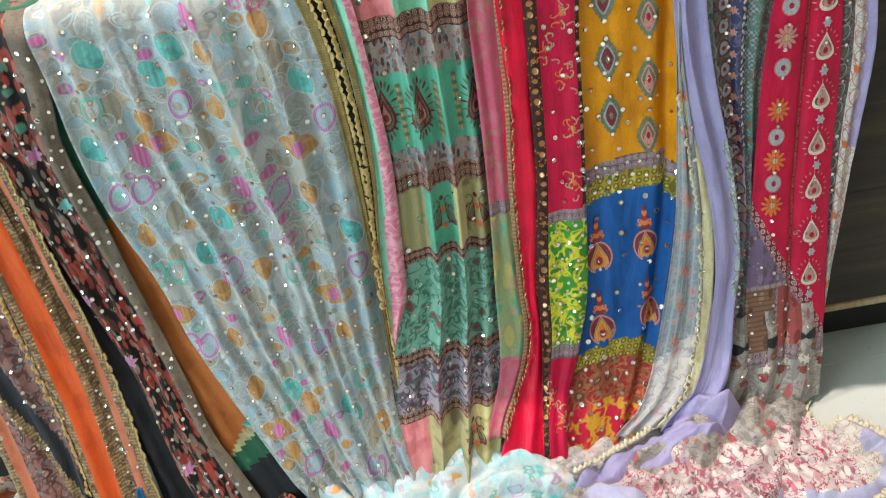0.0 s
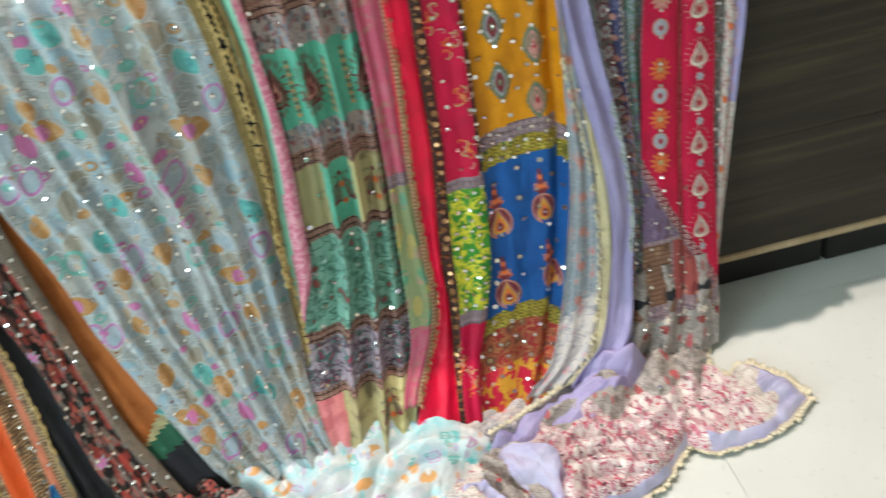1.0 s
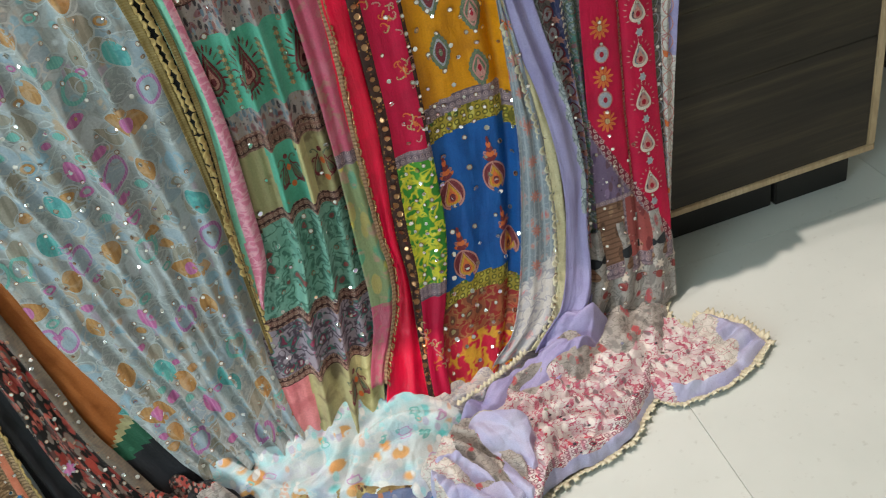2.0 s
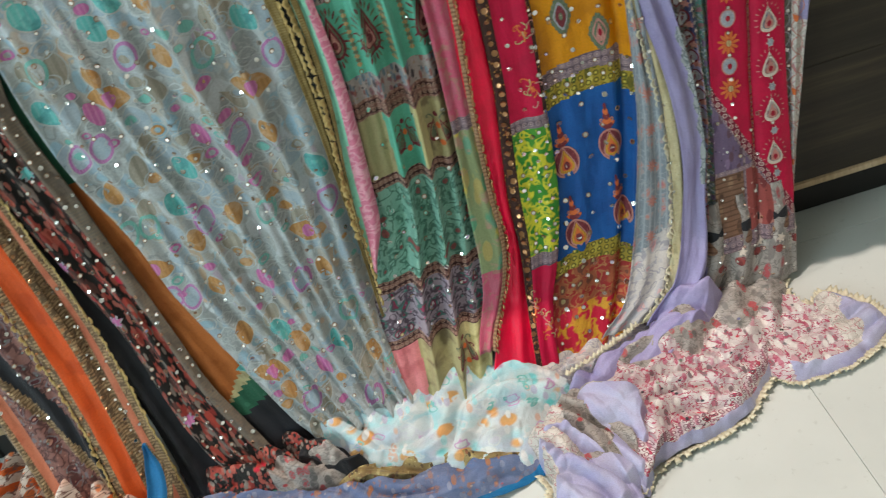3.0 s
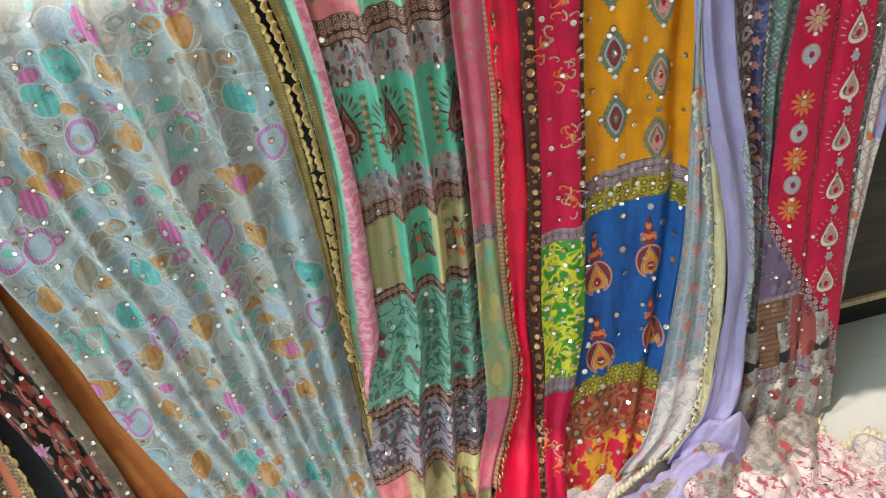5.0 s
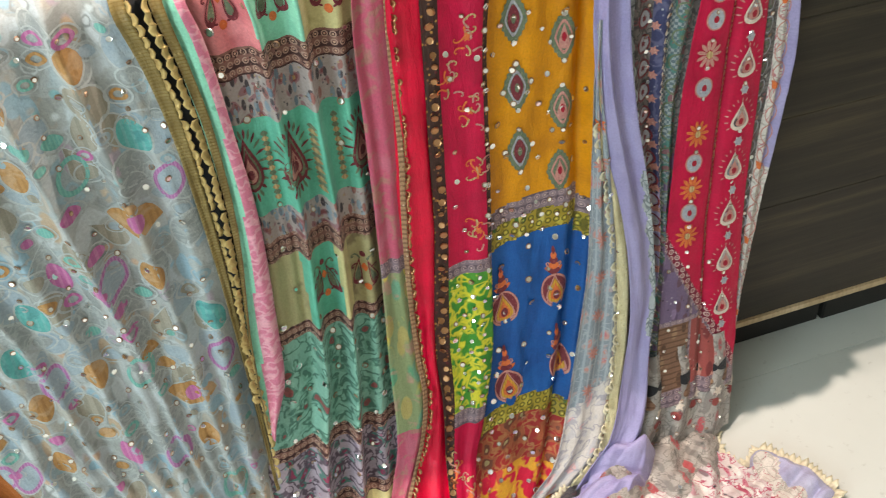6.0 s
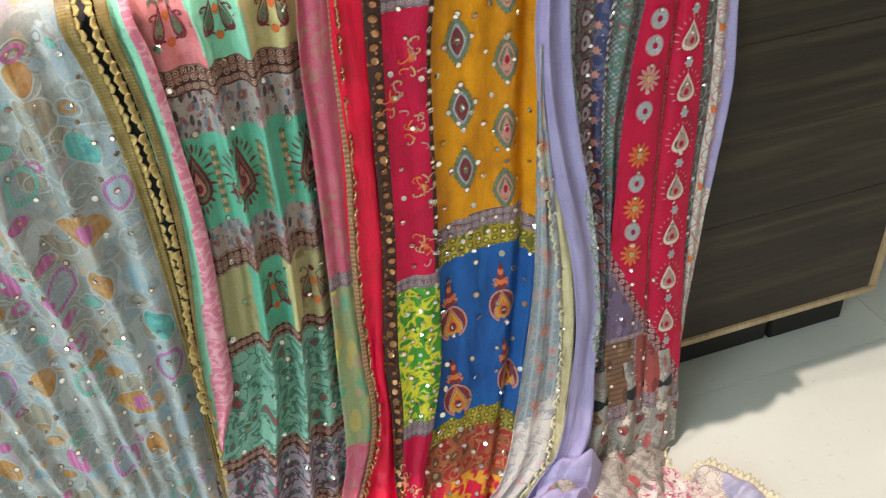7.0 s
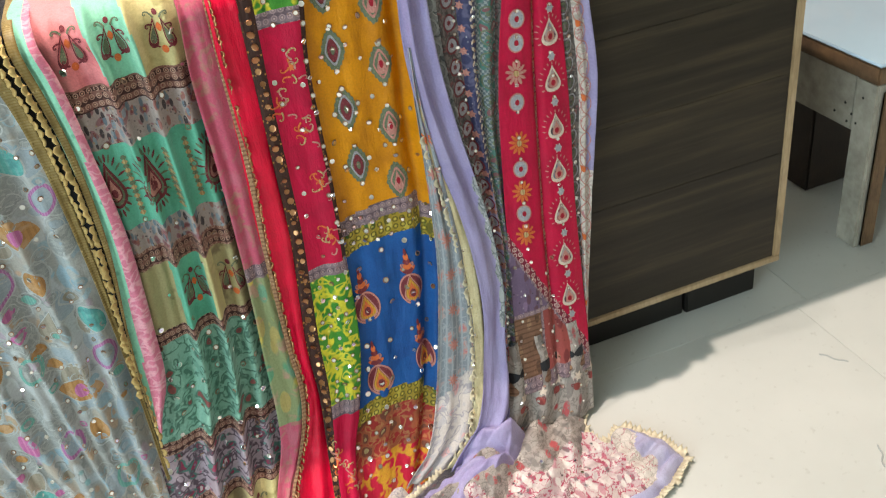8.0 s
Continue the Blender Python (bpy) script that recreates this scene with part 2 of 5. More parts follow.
box_part("countertop", (X0 - 0.01, FRONT - 0.004, 0.8455), (X1 + 0.004, FRONT + 0.56, TOP), LAMINATE, counter, 0.003)
for x0, x1 in ((0.874, 1.038), (-1.20, -0.97)):
    box_part("foot", (x0, 1.248, 0.0), (x1, 1.70, 0.0885), DARKFOOT, counter, 0.003, "black painted block foot")

box_part("plinth_board", (-1.30, 1.252, 0.0005), (0.868, 1.268, 0.0880), DARKFOOT, counter, 0.002, "dark recessed plinth board")

# ---- the low bench beside the counter ----
bench = thing("bench", "low worn wooden bench with a pale blue sheet top", "bench", at=(1.30, 1.262, 0))


def bench_box(name, lo, hi, mat, label="", bevel=0.004):
    ob = box_part(name, [lo[0] - 1.31, lo[1] - 1.265, lo[2]], [hi[0] - 1.31, hi[1] - 1.265, hi[2]], mat, bench, bevel, label)
    return ob


tagged(box_part("storage_box", (1.37, 1.50, 0.0), (2.03, 1.85, 0.25), OLDBOX, None, 0.006), "dark brown wooden box standing under the bench", "box")

BLUETOP = Nodes("pale_blue_plastic_sheet")
BLUETOP.put(BLUETOP.bsdf, "Base Color", BLUETOP.mix(BLUETOP.noise(BLUETOP.coords(False), 5)["Fac"], hexc("9fbfd4"), hexc("b6d2e2")))
BLUETOP.bsdf.inputs["Roughness"].default_value = 0.2
BLUETOP = BLUETOP.mat
for x in (1.312, 2.05):
    for y in (1.265, 1.86):
        bench_box("leg", (x, y, 0), (x + 0.048, y + 0.058, 0.385), WHITEWASH, "whitewashed leg worn to bare wood")
        bench_box("leg_facing", (x + 0.010, y - 0.0085, 0.004), (x + 0.046, y - 0.0005, 0.37), OLDWOOD, "bare brown board on the leg")
bench_box("side_apron", (1.314, 1.3235, 0.262), (1.332, 1.859, 0.385), WHITEWASH, "whitewashed apron board with nail holes")
bench_box("side_apron", (2.078, 1.3235, 0.262), (2.096, 1.859, 0.385), WHITEWASH)
bench_box("front_apron", (1.361, 1.268, 0.262), (2.049, 1.286, 0.385), WHITEWASH)
bench_box("back_apron", (1.361, 1.898, 0.262), (2.049, 1.916, 0.385), WHITEWASH)
bench_box("top_frame", (1.303, 1.258, 0.386), (2.105, 1.925, 0.424), OLDWOOD, "brown wooden top edge")
bench_box("sheet", (1.302, 1.257, 0.4245), (2.106, 1.926, 0.431), BLUETOP, "glossy pale blue top sheet", 0.002)
for y, z in ((1.30, 0.345), (1.325, 0.30), (1.335, 0.28), (1.31, 0.285), (1.372, 0.29), (1.345, 0.318)):
    bm = bmesh.new()
    bmesh.ops.create_cone(bm, cap_ends=True, segments=8, radius1=0.003, radius2=0.002, depth=0.002, matrix=pose(1.3115 - 1.31, y - 1.265, z, 0, -90, 0))
    part("nail", bm, DARKFOOT, bench)

# ---- cloth ----
def sag(x, z):
    """How far forward the hanging cloth stands: steep at the top, sweeping out towards the floor."""
    z = max(z, 0.0)
    return 1.031 + 0.096 * x + 0.324 * z - 0.199 * z * z - 0.069 * x * z


def view_push(x, z):
    """How far the middle of the row is pushed away from the camera, to fit its view."""
    return 0.038 * math.exp(-((x - 0.12) / 0.27) ** 2 - ((z - 0.33) / 0.34) ** 2) * min(1.0, max(0.0, z / 0.16)) ** 2


def ease(knots, z):
    """x at the height z from knots (z, x), high to low, by a smooth curve."""
    if z >= knots[0][0]:
        return knots[0][1]
    for i in range(len(knots) - 1):
        (z0, x0), (z1, x1) = knots[i], knots[i + 1]
        if z >= z1:
            zp, xp = knots[i - 1] if i else (z0 + (z0 - z1), x0)
            zn, xn = knots[i + 2] if i + 2 < len(knots) else (z1 - (z0 - z1), x1)
            h = z1 - z0
            m0, m1, t = (x1 - xp) / (z1 - zp) * h, (xn - x0) / (zn - z0) * h, (z - z0) / h
            return (2 * t**3 - 3 * t * t + 1) * x0 + (t**3 - 2 * t * t + t) * m0 + (3 * t * t - 2 * t**3) * x1 + (t**3 - t * t) * m1
    return knots[-1][1]


class Cloth:
    """A length of cloth hung over the counter's edge, between a left and a right border (z, x), its folds a function of place."""

    def __init__(self, left, right, layer=0.0, folds=5, deep=0.006, seed=0.0, ridges=(), drift=0.5, hang=0.0):
        self.left, self.right, self.layer, self.folds, self.deep, self.seed, self.ridges, self.drift = left, right, layer, folds, deep, seed, ridges, drift
        self.top, self.foot, self.hang = left[0][0] - (0.02 if left[0][0] > 0.8 else 0.0), min(left[-1][0], right[-1][0]), hang

    def span(self, z):
        return ease(self.left, z), ease(self.right, z)

    def y(self, x, z):
        a, b = self.span(z)
        u = (x - a) / max(b - a, 1e-4)
        w = u * self.folds + self.drift * noise.noise((self.seed, z * 2.2, u * 1.5)) + 0.15 * noise.noise((self.seed + 5, z * 7, u * 4))
        w += self.seed * 0.37
        s = 0.5 - 0.5 * math.cos(w * math.tau)
        size = 0.7 + 0.55 * noise.noise((math.floor(w) * 1.7, self.seed, z * 1.1))
        f = self.deep * max(size, 0.2) * s ** 1.25
        for at, wide, high, lean in self.ridges:
            d = (u - at - lean * (self.top - z)) / wide
            f += high * math.exp(-d * d)
        f += 0.0022 * noise.noise((x * 32, z * 9, self.seed)) + 0.0012 * noise.noise((x * 85, z * 30, self.seed))
        return sag(x, z) - self.layer - f

    def place(self, x, z, lift=0.0):
        """The point of the cloth at (x, z); above the top it bends back over the counter."""
        if z <= self.top:
            back = view_push(x, z)
            # x and z shift with the push, along the camera's line of sight.
            return Vector((x * (1 + 0.75 * back), self.y(x, z) - lift + back, z - 0.8 * back * (1.15 - z)))
        s, r = z - self.top, 0.042
        back = view_push(x, self.top)
        y0, x = self.y(x, self.top) + back, x * (1 + 0.75 * back)
        if s < r * math.pi / 2:
            a = s / r
            return Vector((x, y0 + r * (1 - math.cos(a)) - lift * math.cos(a), self.top - 0.8 * back * (1.15 - self.top) + r * math.sin(a) + lift * math.sin(a)))
        return Vector((x, y0 + r + s - r * math.pi / 2, self.top + r + lift + 0.004 * noise.noise((x * 30, s * 6, self.seed))))

    def normal(self, x, z):
        e = 0.002
        d = (self.place(x + e, z) - self.place(x - e, z)).cross(self.place(x, z + e) - self.place(x, z - e)).normalized()
        return d if d.y < 0 or d.z > 0.5 else -d

    def mesh(self, name, mats, pick=None, parent=None, label="", z0=None, z1=None, u0=0.0, u1=1.0, du=0.0035, dz=0.007, lift=0.0, over=0.30, edge=None, cuts=()):
        """The cloth, or its part between two heights and two shares of its width, as one sheet with a thickness."""
        z0, z1 = (self.top + over if z0 is None else z0), (self.foot if z1 is None else z1)
        wide = max(abs(self.span(z)[1] - self.span(z)[0]) for z in (z0, 0.5 * (z0 + z1), z1)) * (u1 - u0)
        nu = max(3, round(wide / du))
        zs = sorted(set([z1 + (z0 - z1) * i / max(2, round((z0 - z1) / dz)) for i in range(max(2, round((z0 - z1) / dz)) + 1)] + [c for c in cuts if z1 < c < z0]), reverse=True)
        bm = bmesh.new()
        uv = bm.loops.layers.uv.new("UVMap")
        grid, flat = [], {}
        for z in zs:
            a, b = self.span(z)
            row = []
            for i in range(nu + 1):
                u = u0 + (u1 - u0) * i / nu
                x = a + (b - a) * u
                zz = z
                if edge and i in (0, nu):
                    x += edge(i, z)
                v = bm.verts.new(self.place(x, zz, lift))
                flat[v] = (u * wide / max(u1 - u0, 1e-3) + self.seed, z)
                row.append(v)
            grid.append(row)
        for j in range(len(grid) - 1):
            for i in range(nu):
                f = bm.faces.new((grid[j][i], grid[j + 1][i], grid[j + 1][i + 1], grid[j][i + 1]))
                for loop in f.loops:
                    loop[uv].uv = flat[loop.vert]
                if pick:
                    f.material_index = pick(u0 + (u1 - u0) * (i + 0.5) / nu, 0.5 * (zs[j] + zs[j + 1]))
        ob = part(name, bm, mats, parent, label)
        solid = ob.modifiers.new("thickness", "SOLIDIFY")
        solid.thickness, solid.offset = 0.0008, -1
        return ob


def discs(cloth, places, radius, mat, parent, name="mirror_work", label="small round mirrors sewn on", lift=0.0016):
    """Sewn-on mirrors or beads in one mesh, each a low dome tilted with the cloth."""
    rng = random.Random(len(places) * 7 + int(radius * 1e5))
    verts, faces, inner = [], [], []
    for x, z in places:
        n = cloth.normal(x, z)
        n = (n + Vector((rng.uniform(-0.5, 0.5), rng.uniform(-0.1, 0.1), rng.uniform(-0.6, 0.5)))).normalized()
        c = cloth.place(x, z, lift)
        a = n.orthogonal().normalized()
        b = n.cross(a)
        r = radius * rng.uniform(0.85, 1.3)
        rimmed = mat is MIRROR and rng.random() < 0.6
        k = len(verts)
        for rr, h in ((1.0, -0.0008), (0.88, 0.0006), (0.66, 0.0003)):
            for i in range(8):
                t = i * math.tau / 8
                verts.append(c + a * (math.cos(t) * r * rr) + b * (math.sin(t) * r * rr) + n * h)
        for i in range(8):
            for q in (k, k + 8):
                faces.append((q + i, q + (i + 1) % 8, q + 8 + (i + 1) % 8, q + 8 + i))
                inner.append(0 if rimmed else 1)
        faces.append(tuple(k + 16 + i for i in range(8)))
        inner.append(1)
    me = bpy.data.meshes.new(name)
    me.from_pydata(verts, [], faces)
    me.materials.append(RIM)
    me.materials.append(mat)
    me.polygons.foreach_set("material_index", inner)
    ob = new(name, me)
    ob.parent = parent
    return tagged(ob, label, kind="stuff")


def scatter(cloth, count, seed, z0, z1, u0=0.05, u1=0.95, gap=0.012):
    rng, got = random.Random(seed), []
    for _ in range(count * 12):
        z, u = rng.uniform(z0, z1), rng.uniform(u0, u1)
        a, b = cloth.span(z)
        x = a + (b - a) * u
        if all((x - p) ** 2 + (z - q) ** 2 > gap * gap for p, q in got):
            got.append((x, z))
        if len(got) >= count:
            break
    return got


def column(cloth, u, z0, z1, step, wob=0.0, seed=0):
    rng, out, z = random.Random(seed), [], z0
    while z > z1:
        a, b = cloth.span(z)
        out.append((a + (b - a) * u + rng.uniform(-wob, wob), z))
        z -= step * rng.uniform(0.9, 1.1)
    return out


def outline(shape, n=22):
    """Unit outlines of printed shapes."""
    pts = []
    for i in range(n):
        t = i * math.tau / n
        c, s = math.cos(t), math.sin(t)
        if shape == "leaf":
            pts.append((c * (abs(c) ** 0.15), math.copysign(abs(s) ** 1.5, s)))
        elif shape == "drop":
            pts.append((s * (0.62 - 0.55 * c) * 1.12, c * (0.9 if c < 0 else 1.0)))
        elif shape == "oval":
            r = 1 / (abs(c) ** 1.7 + abs(s) ** 1.7) ** 0.59
            pts.append((c * r, s * r))
        elif shape == "diamond":
            r = 1 / (abs(c) ** 1.25 + abs(s) ** 1.25) ** 0.8
            pts.append((c * r, s * r))
        elif shape == "flower":
            r = 0.72 + 0.28 * math.cos(9 * t) if n > 30 else 0.75 + 0.25 * math.cos(6 * t)
            pts.append((c * r, s * r))
        elif shape == "fringe":
            r = 1 + 0.10 * (i % 2)
            q = 1 / (abs(c) ** 1.4 + abs(s) ** 1.4) ** 0.72
            pts.append((c * r * q, s * r * q))
        else:
            pts.append((c, s))
    return pts


class Prints:
    """Printed and embroidered motifs on one cloth, laid on it as thin raised stitching: each large one an object, the small ones joined."""

    def __init__(self, cloth):
        self.cloth, self.rest, self.now, self.made = cloth, ("embroidery", {}), None, []

    def motif(self, name):
        self.now = (name, {})
        self.made.append(self.now)

    def add(self, mat, shape, x, z, sx, sz, turn=0.0, lift=0.0010, hole=0.0, n=22):
        verts, faces = (self.now or self.rest)[1].setdefault(mat, ([], []))
        k = len(verts)
        rings = [1.0, 0.66, 0.33] if not hole else [1.0, 0.5 * (1 + hole), hole]
        c, s = math.cos(turn), math.sin(turn)
        shapes = outline(shape, n)
        for r in rings:
            for px, pz in shapes:
                dx, dz = px * sx * r, pz * sz * r
                vx, vz = x + dx * c - dz * s, z + dx * s + dz * c
                lo, hi = self.cloth.span(vz)
                verts.append(self.cloth.place(min(max(vx, lo), hi), vz, lift))
        for j in range(len(rings) - 1):
            for i in range(n):
                faces.append((k + j * n + i, k + j * n + (i + 1) % n, k + (j + 1) * n + (i + 1) % n, k + (j + 1) * n + i))
        if not hole:
            verts.append(self.cloth.place(x, z, lift))
            last, mid = k + (len(rings) - 1) * n, len(verts) - 1
            for i in range(n):
                faces.append((last + i, last + (i + 1) % n, mid))

    def curl(self, mat, x, z, size, turn, hand=1, wide=0.0011, steps=11, lift=0.0012):
        """A curling tendril of small stitches."""
        px, pz, heading = x, z, turn
        for k in range(steps):
            step = size * 0.16 * (1 - k / (steps * 1.25))
            px, pz, heading = px + math.cos(heading) * step, pz + math.sin(heading) * step, heading + hand * 0.12 * (k + 0.5)
            self.add(mat, "circle", px, pz, step * 0.75, wide * (1.2 - k / (steps * 1.3)), heading, lift, n=8)

    def make(self, parent):
        for name, sets in self.made + [self.rest]:
            verts, faces, mats = [], [], []
            for mat, (v, f) in sets.items():
                k = len(verts)
                verts += v
                faces += [tuple(k + i for i in q) for q in f]
                mats += [list(sets).index(mat)] * len(f)
            if not faces:
                continue
            me = bpy.data.meshes.new(name)
            me.from_pydata(verts, [], faces)
            for mat in sets:
                me.materials.append(mat)
            me.polygons.foreach_set("material_index", mats)
            uv = me.uv_layers.new(name="UVMap")
            uv.data.foreach_set("uv", [q for loop in me.loops for q in (verts[loop.vertex_index].x, verts[loop.vertex_index].z)])
            me.shade_smooth()
            ob = new(name, me)
            ob.parent = parent
            if name == "embroidery":
                tagged(ob, kind="stuff")


def scallops(cloth, u, z0, z1, step, size, mat, parent, side=1, label="scalloped metallic lace edge", lift=0.002):
    """A lace edge: a braid with small fans along it, standing off the cloth's border."""
    verts, faces, z, rng = [], [], z0, random.Random(int(z0 * 1000))
    while z > z1:
        a, b = cloth.span(z)
        x = a + (b - a) * u
        k, r = len(verts), size * rng.uniform(0.75, 1.2)
        twist = rng.uniform(-0.006, 0.006)
        for j, rr in enumerate((0.25, 0.7, 1.0)):
            for i in range(7):
                t = -math.pi / 2 + math.pi * i / 6
                q = cloth.place(min(max(x, a), b), z + math.sin(t) * step * 0.55 * (0.6 + 0.4 * rr), lift)
                verts.append((q.x + side * r * rr * (0.35 + 0.65 * math.cos(t)) * (1.0 if i % 2 else 0.9), q.y - 0.003 * rr + twist * rr, q.z))
        for j in range(2):
            for i in range(6):
                faces.append((k + j * 7 + i, k + j * 7 + i + 1, k + (j + 1) * 7 + i + 1, k + (j + 1) * 7 + i))
        z -= step
    me = bpy.data.meshes.new("lace_edge")
    me.from_pydata(verts, [], faces)
    me.materials.append(mat)
    me.shade_smooth()
    ob = new("lace_edge", me)
    ob.parent = parent
    solid = ob.modifiers.new("thickness", "SOLIDIFY")
    solid.thickness = 0.0012
    return tagged(ob, label, kind="stuff")


def bands(*rows):
    """A choice of material by height: (down to z, index) from the top."""
    return lambda u, z: next((k for zz, k in rows if z >= zz), rows[-1][1])

# ---- the fabrics ----
GREY = fabric("grey_aqua_print", "adb2b2", (("patches", 26, ("a2a6a4", "9ab0be", "b4b0a8", "c2cace", "969a98", "a8b4b8", "b8bcbc"), 0.06), ("leaves", 42, ("c6cdd0", "98b8c8", "b6b0a6", "a6aaa8", "949a9a", "b6a8b6", "c0a890"), 0.35), ("rings", 40, ("c4cacc", "b2b8b8", "a0bcc8", "969c9c"), 0.34), ("dots", 40, ("ccd4d6", "adb2b2", "90c0c4", "c8a890"), 0.2)), 0.62, 0.45, 1.0)
# Brighter copy of the grey print: the lamplight on the floor end is in its colour.
POOLGREY = fabric("grey_aqua_print_lit", "cfd8da", (("wash", 13, ("8cd0d8",), 0.57), ("wash", 11, ("c4c0d8",), 0.64), ("dots", 19, ("dca468", "5cc4c4", "cfd8da", "d8e0e0", "e0ac70", "d09cb8", "78ccd0", "cfd8da"), 0.34), ("leaves", 40, ("cfd8da", "a8d8dc", "e0e4e4", "d8b8a8", "cfd8da", "b8b8cc"), 0.26), ("rings", 26, ("74bcb8", "c49cc4", "cfd8da", "cfd8da", "cfd8da", "cfd8da"), 0.3)), 0.6, 0.3, 2.0)
MINT = fabric("mint_cotton", "8ad4b8", (("dots", 60, ("6fb49a", "82caae"), 0.2),), 0.6, 0.2, 3.0)
TEALMINT = fabric("sea_green_cotton", "60bea4", (("wash", 30, ("4ea88e",), 0.58),), 0.6, 0.2, 3.5)
PINKSWIRL = fabric("pink_swirl_print", "e0809a", (("vines", 70, ("eda9b8",), 0.05),), 0.6, 0.2, 4.0)
CORAL = fabric("coral_pink_cotton", "ea8e92", (("blotches", 25, ("d6757c",), 0.6),), 0.6, 0.2, 4.5)
CREAM = fabric("olive_cream_cotton", "cdc28c", (("blotches", 30, ("ada26c",), 0.62),), 0.65, 0.15, 5.0)
OLIVE = fabric("dull_olive_cotton", "b2a87c", (("blotches", 30, ("86795a",), 0.6),), 0.65, 0.15, 5.5)
BROWNBAND = fabric("brown_border_print", "8a6056", (("bars", 75, ("4a2c2a",), -0.6), ("chain", 105, ("b89484", "d0a890"), 0.1), ("dots", 190, ("402524", "8a5048", "6b4640"), 0.22)), 0.65, 0.15, 6.0)
GREYFLOWER = fabric("grey_flower_border", "b0a29e", (("motifs", 60, ("b08a5a", "8a4f50", "9a6f74"), 0.4), ("leaves", 120, ("a06a64", "6f7f8c", "4c4448", "8c9aa4"), 0.34), ("dots", 170, ("b09a78", "5c5054", "7b7274"), 0.22)), 0.65, 0.15, 7.0)
GREENFLOWER = fabric("green_vine_print", "88beac", (("vines", 60, ("4f8070",), 0.04), ("motifs", 40, ("8a5450", "9a5654", "4f8070", "76ac9a"), 0.3), ("dots", 90, ("90c0ae", "5c9080", "76ac9a"), 0.2)), 0.65, 0.15, 8.0)
LILACFLOWER = fabric("mauve_flower_print", "ae9eaa", (("motifs", 44, ("d8cccc", "9a3f5c", "4f8078"), 0.3), ("vines", 70, ("5f4f5c",), 0.04), ("dots", 100, ("6fa098", "b86f8a", "8a7c90"), 0.2)), 0.65, 0.15, 9.0)
PINKNET = fabric("dusty_pink_chiffon", "cc5a74", (("blotches", 60, ("b77a72",), 0.56), ("leaves", 60, ("c07c7c", "c9687c", "c9687c"), 0.3)), 0.6, 0.3, 10.0)
LIMENET = fabric("olive_green_chiffon", "8e9c70", (("leaves", 55, ("d8c45c", "5c9c78", "b8a868", "8e9c70", "6ca084"), 0.42), ("blotches", 50, ("b89480",), 0.62)), 0.6, 0.3, 11.0)
RED = fabric("bright_red_satin", "f4043c", (("wash", 12, ("cc0a30",), 0.6),), 0.34, 0.0, 12.0)
CRIMSON = fabric("crimson_silk", "d00440", (("wash", 20, ("b60438",), 0.58),), 0.55, 0.04, 13.0)
DARKTRIM = fabric("dark_beaded_trim", "3c2018", (("dots", 170, ("b5803c", "5c1c20", "8a5a38"), 0.28),), 0.5, 0.1, 14.0)
LIME = fabric("yellow_green_scroll_print", "2f8a2e", (("wash", 30, ("4c9a34",), 0.55), ("rings", 40, ("d8cc3a", "e0d44a", "c8c83a"), 0.30), ("vines", 40, ("ddd23a",), 0.05), ("dots", 80, ("e8e060", "2f8a2e", "1f6a2a"), 0.2)), 0.6, 0.15, 15.0)
GREYBAND = fabric("grey_dotted_band", "86727a", (("bars", 70, ("6a5862",), -0.65), ("chain", 90, ("a88e94", "c4a8a4"), 0.1), ("dots", 150, ("5c4a56", "8f6f66", "86727a"), 0.2)), 0.6, 0.15, 16.0)
MUSTARD = fabric("mustard_silk", "e29202", (("wash", 20, ("c87c04",), 0.58),), 0.5, 0.06, 17.0)
GOLDBAND = fabric("gold_leaf_border", "a8902e", (("leaves", 80, ("d0c060", "3f6a34", "6f6420", "c0ac44"), 0.34), ("chain", 85, ("5f5a1c", "d8c85a"), 0.1)), 0.5, 0.15, 18.0)
BLUE = fabric("royal_blue_silk", "005aa4", (("wash", 24, ("004c92",), 0.56),), 0.55, 0.02, 19.0)
REDFLOWER = fabric("red_flower_border", "a82e2a", (("vines", 70, ("b8744a",), 0.045), ("motifs", 34, ("a89468", "7a4434", "a85a3c"), 0.3)), 0.6, 0.15, 20.0)
REDGOLD = fabric("crimson_gold_vine_print", "c8183a", (("vines", 38, ("d89a2e",), 0.06), ("leaves", 46, ("d89a2e", "c8183a", "c8483a", "c8183a"), 0.3)), 0.6, 0.15, 21.0)
SHEER = fabric("grey_sheer_flower_print", "8a939c", (("motifs", 42, ("c9787c", "c98f88", "b0a0a0"), 0.3), ("bars", 90, ("a4adb4",), 0.75), ("cells", 60, ("a9b0b6",), 0.03)), 0.6, 0.35, 22.0)
WHITENET = fabric("white_pink_net", "cfc8c4", (("motifs", 42, ("d08a92", "d8b0b0", "c0bcc0"), 0.3), ("vines", 50, ("a8a4ac",), 0.03)), 0.6, 0.35, 22.5)
FLOORLILAC = fabric("pale_lilac_satin", "b8b5d6", (("wash", 16, ("a49fcb",), 0.60), ("wash", 9, ("c2c6de",), 0.62)), 0.42, 0.2, 23.4)
LILAC = fabric("lilac_satin", "a79fc9", (("wash", 16, ("978dbc",), 0.58),), 0.36, 0.2, 23.0)
SCALE = fabric("grey_white_scallop_print", "a8acac", (("rings", 70, ("d8d8d4", "7c8486", "c4c4c0"), 0.35), ("cells", 60, ("6c7476",), 0.05)), 0.6, 0.2, 24.0)
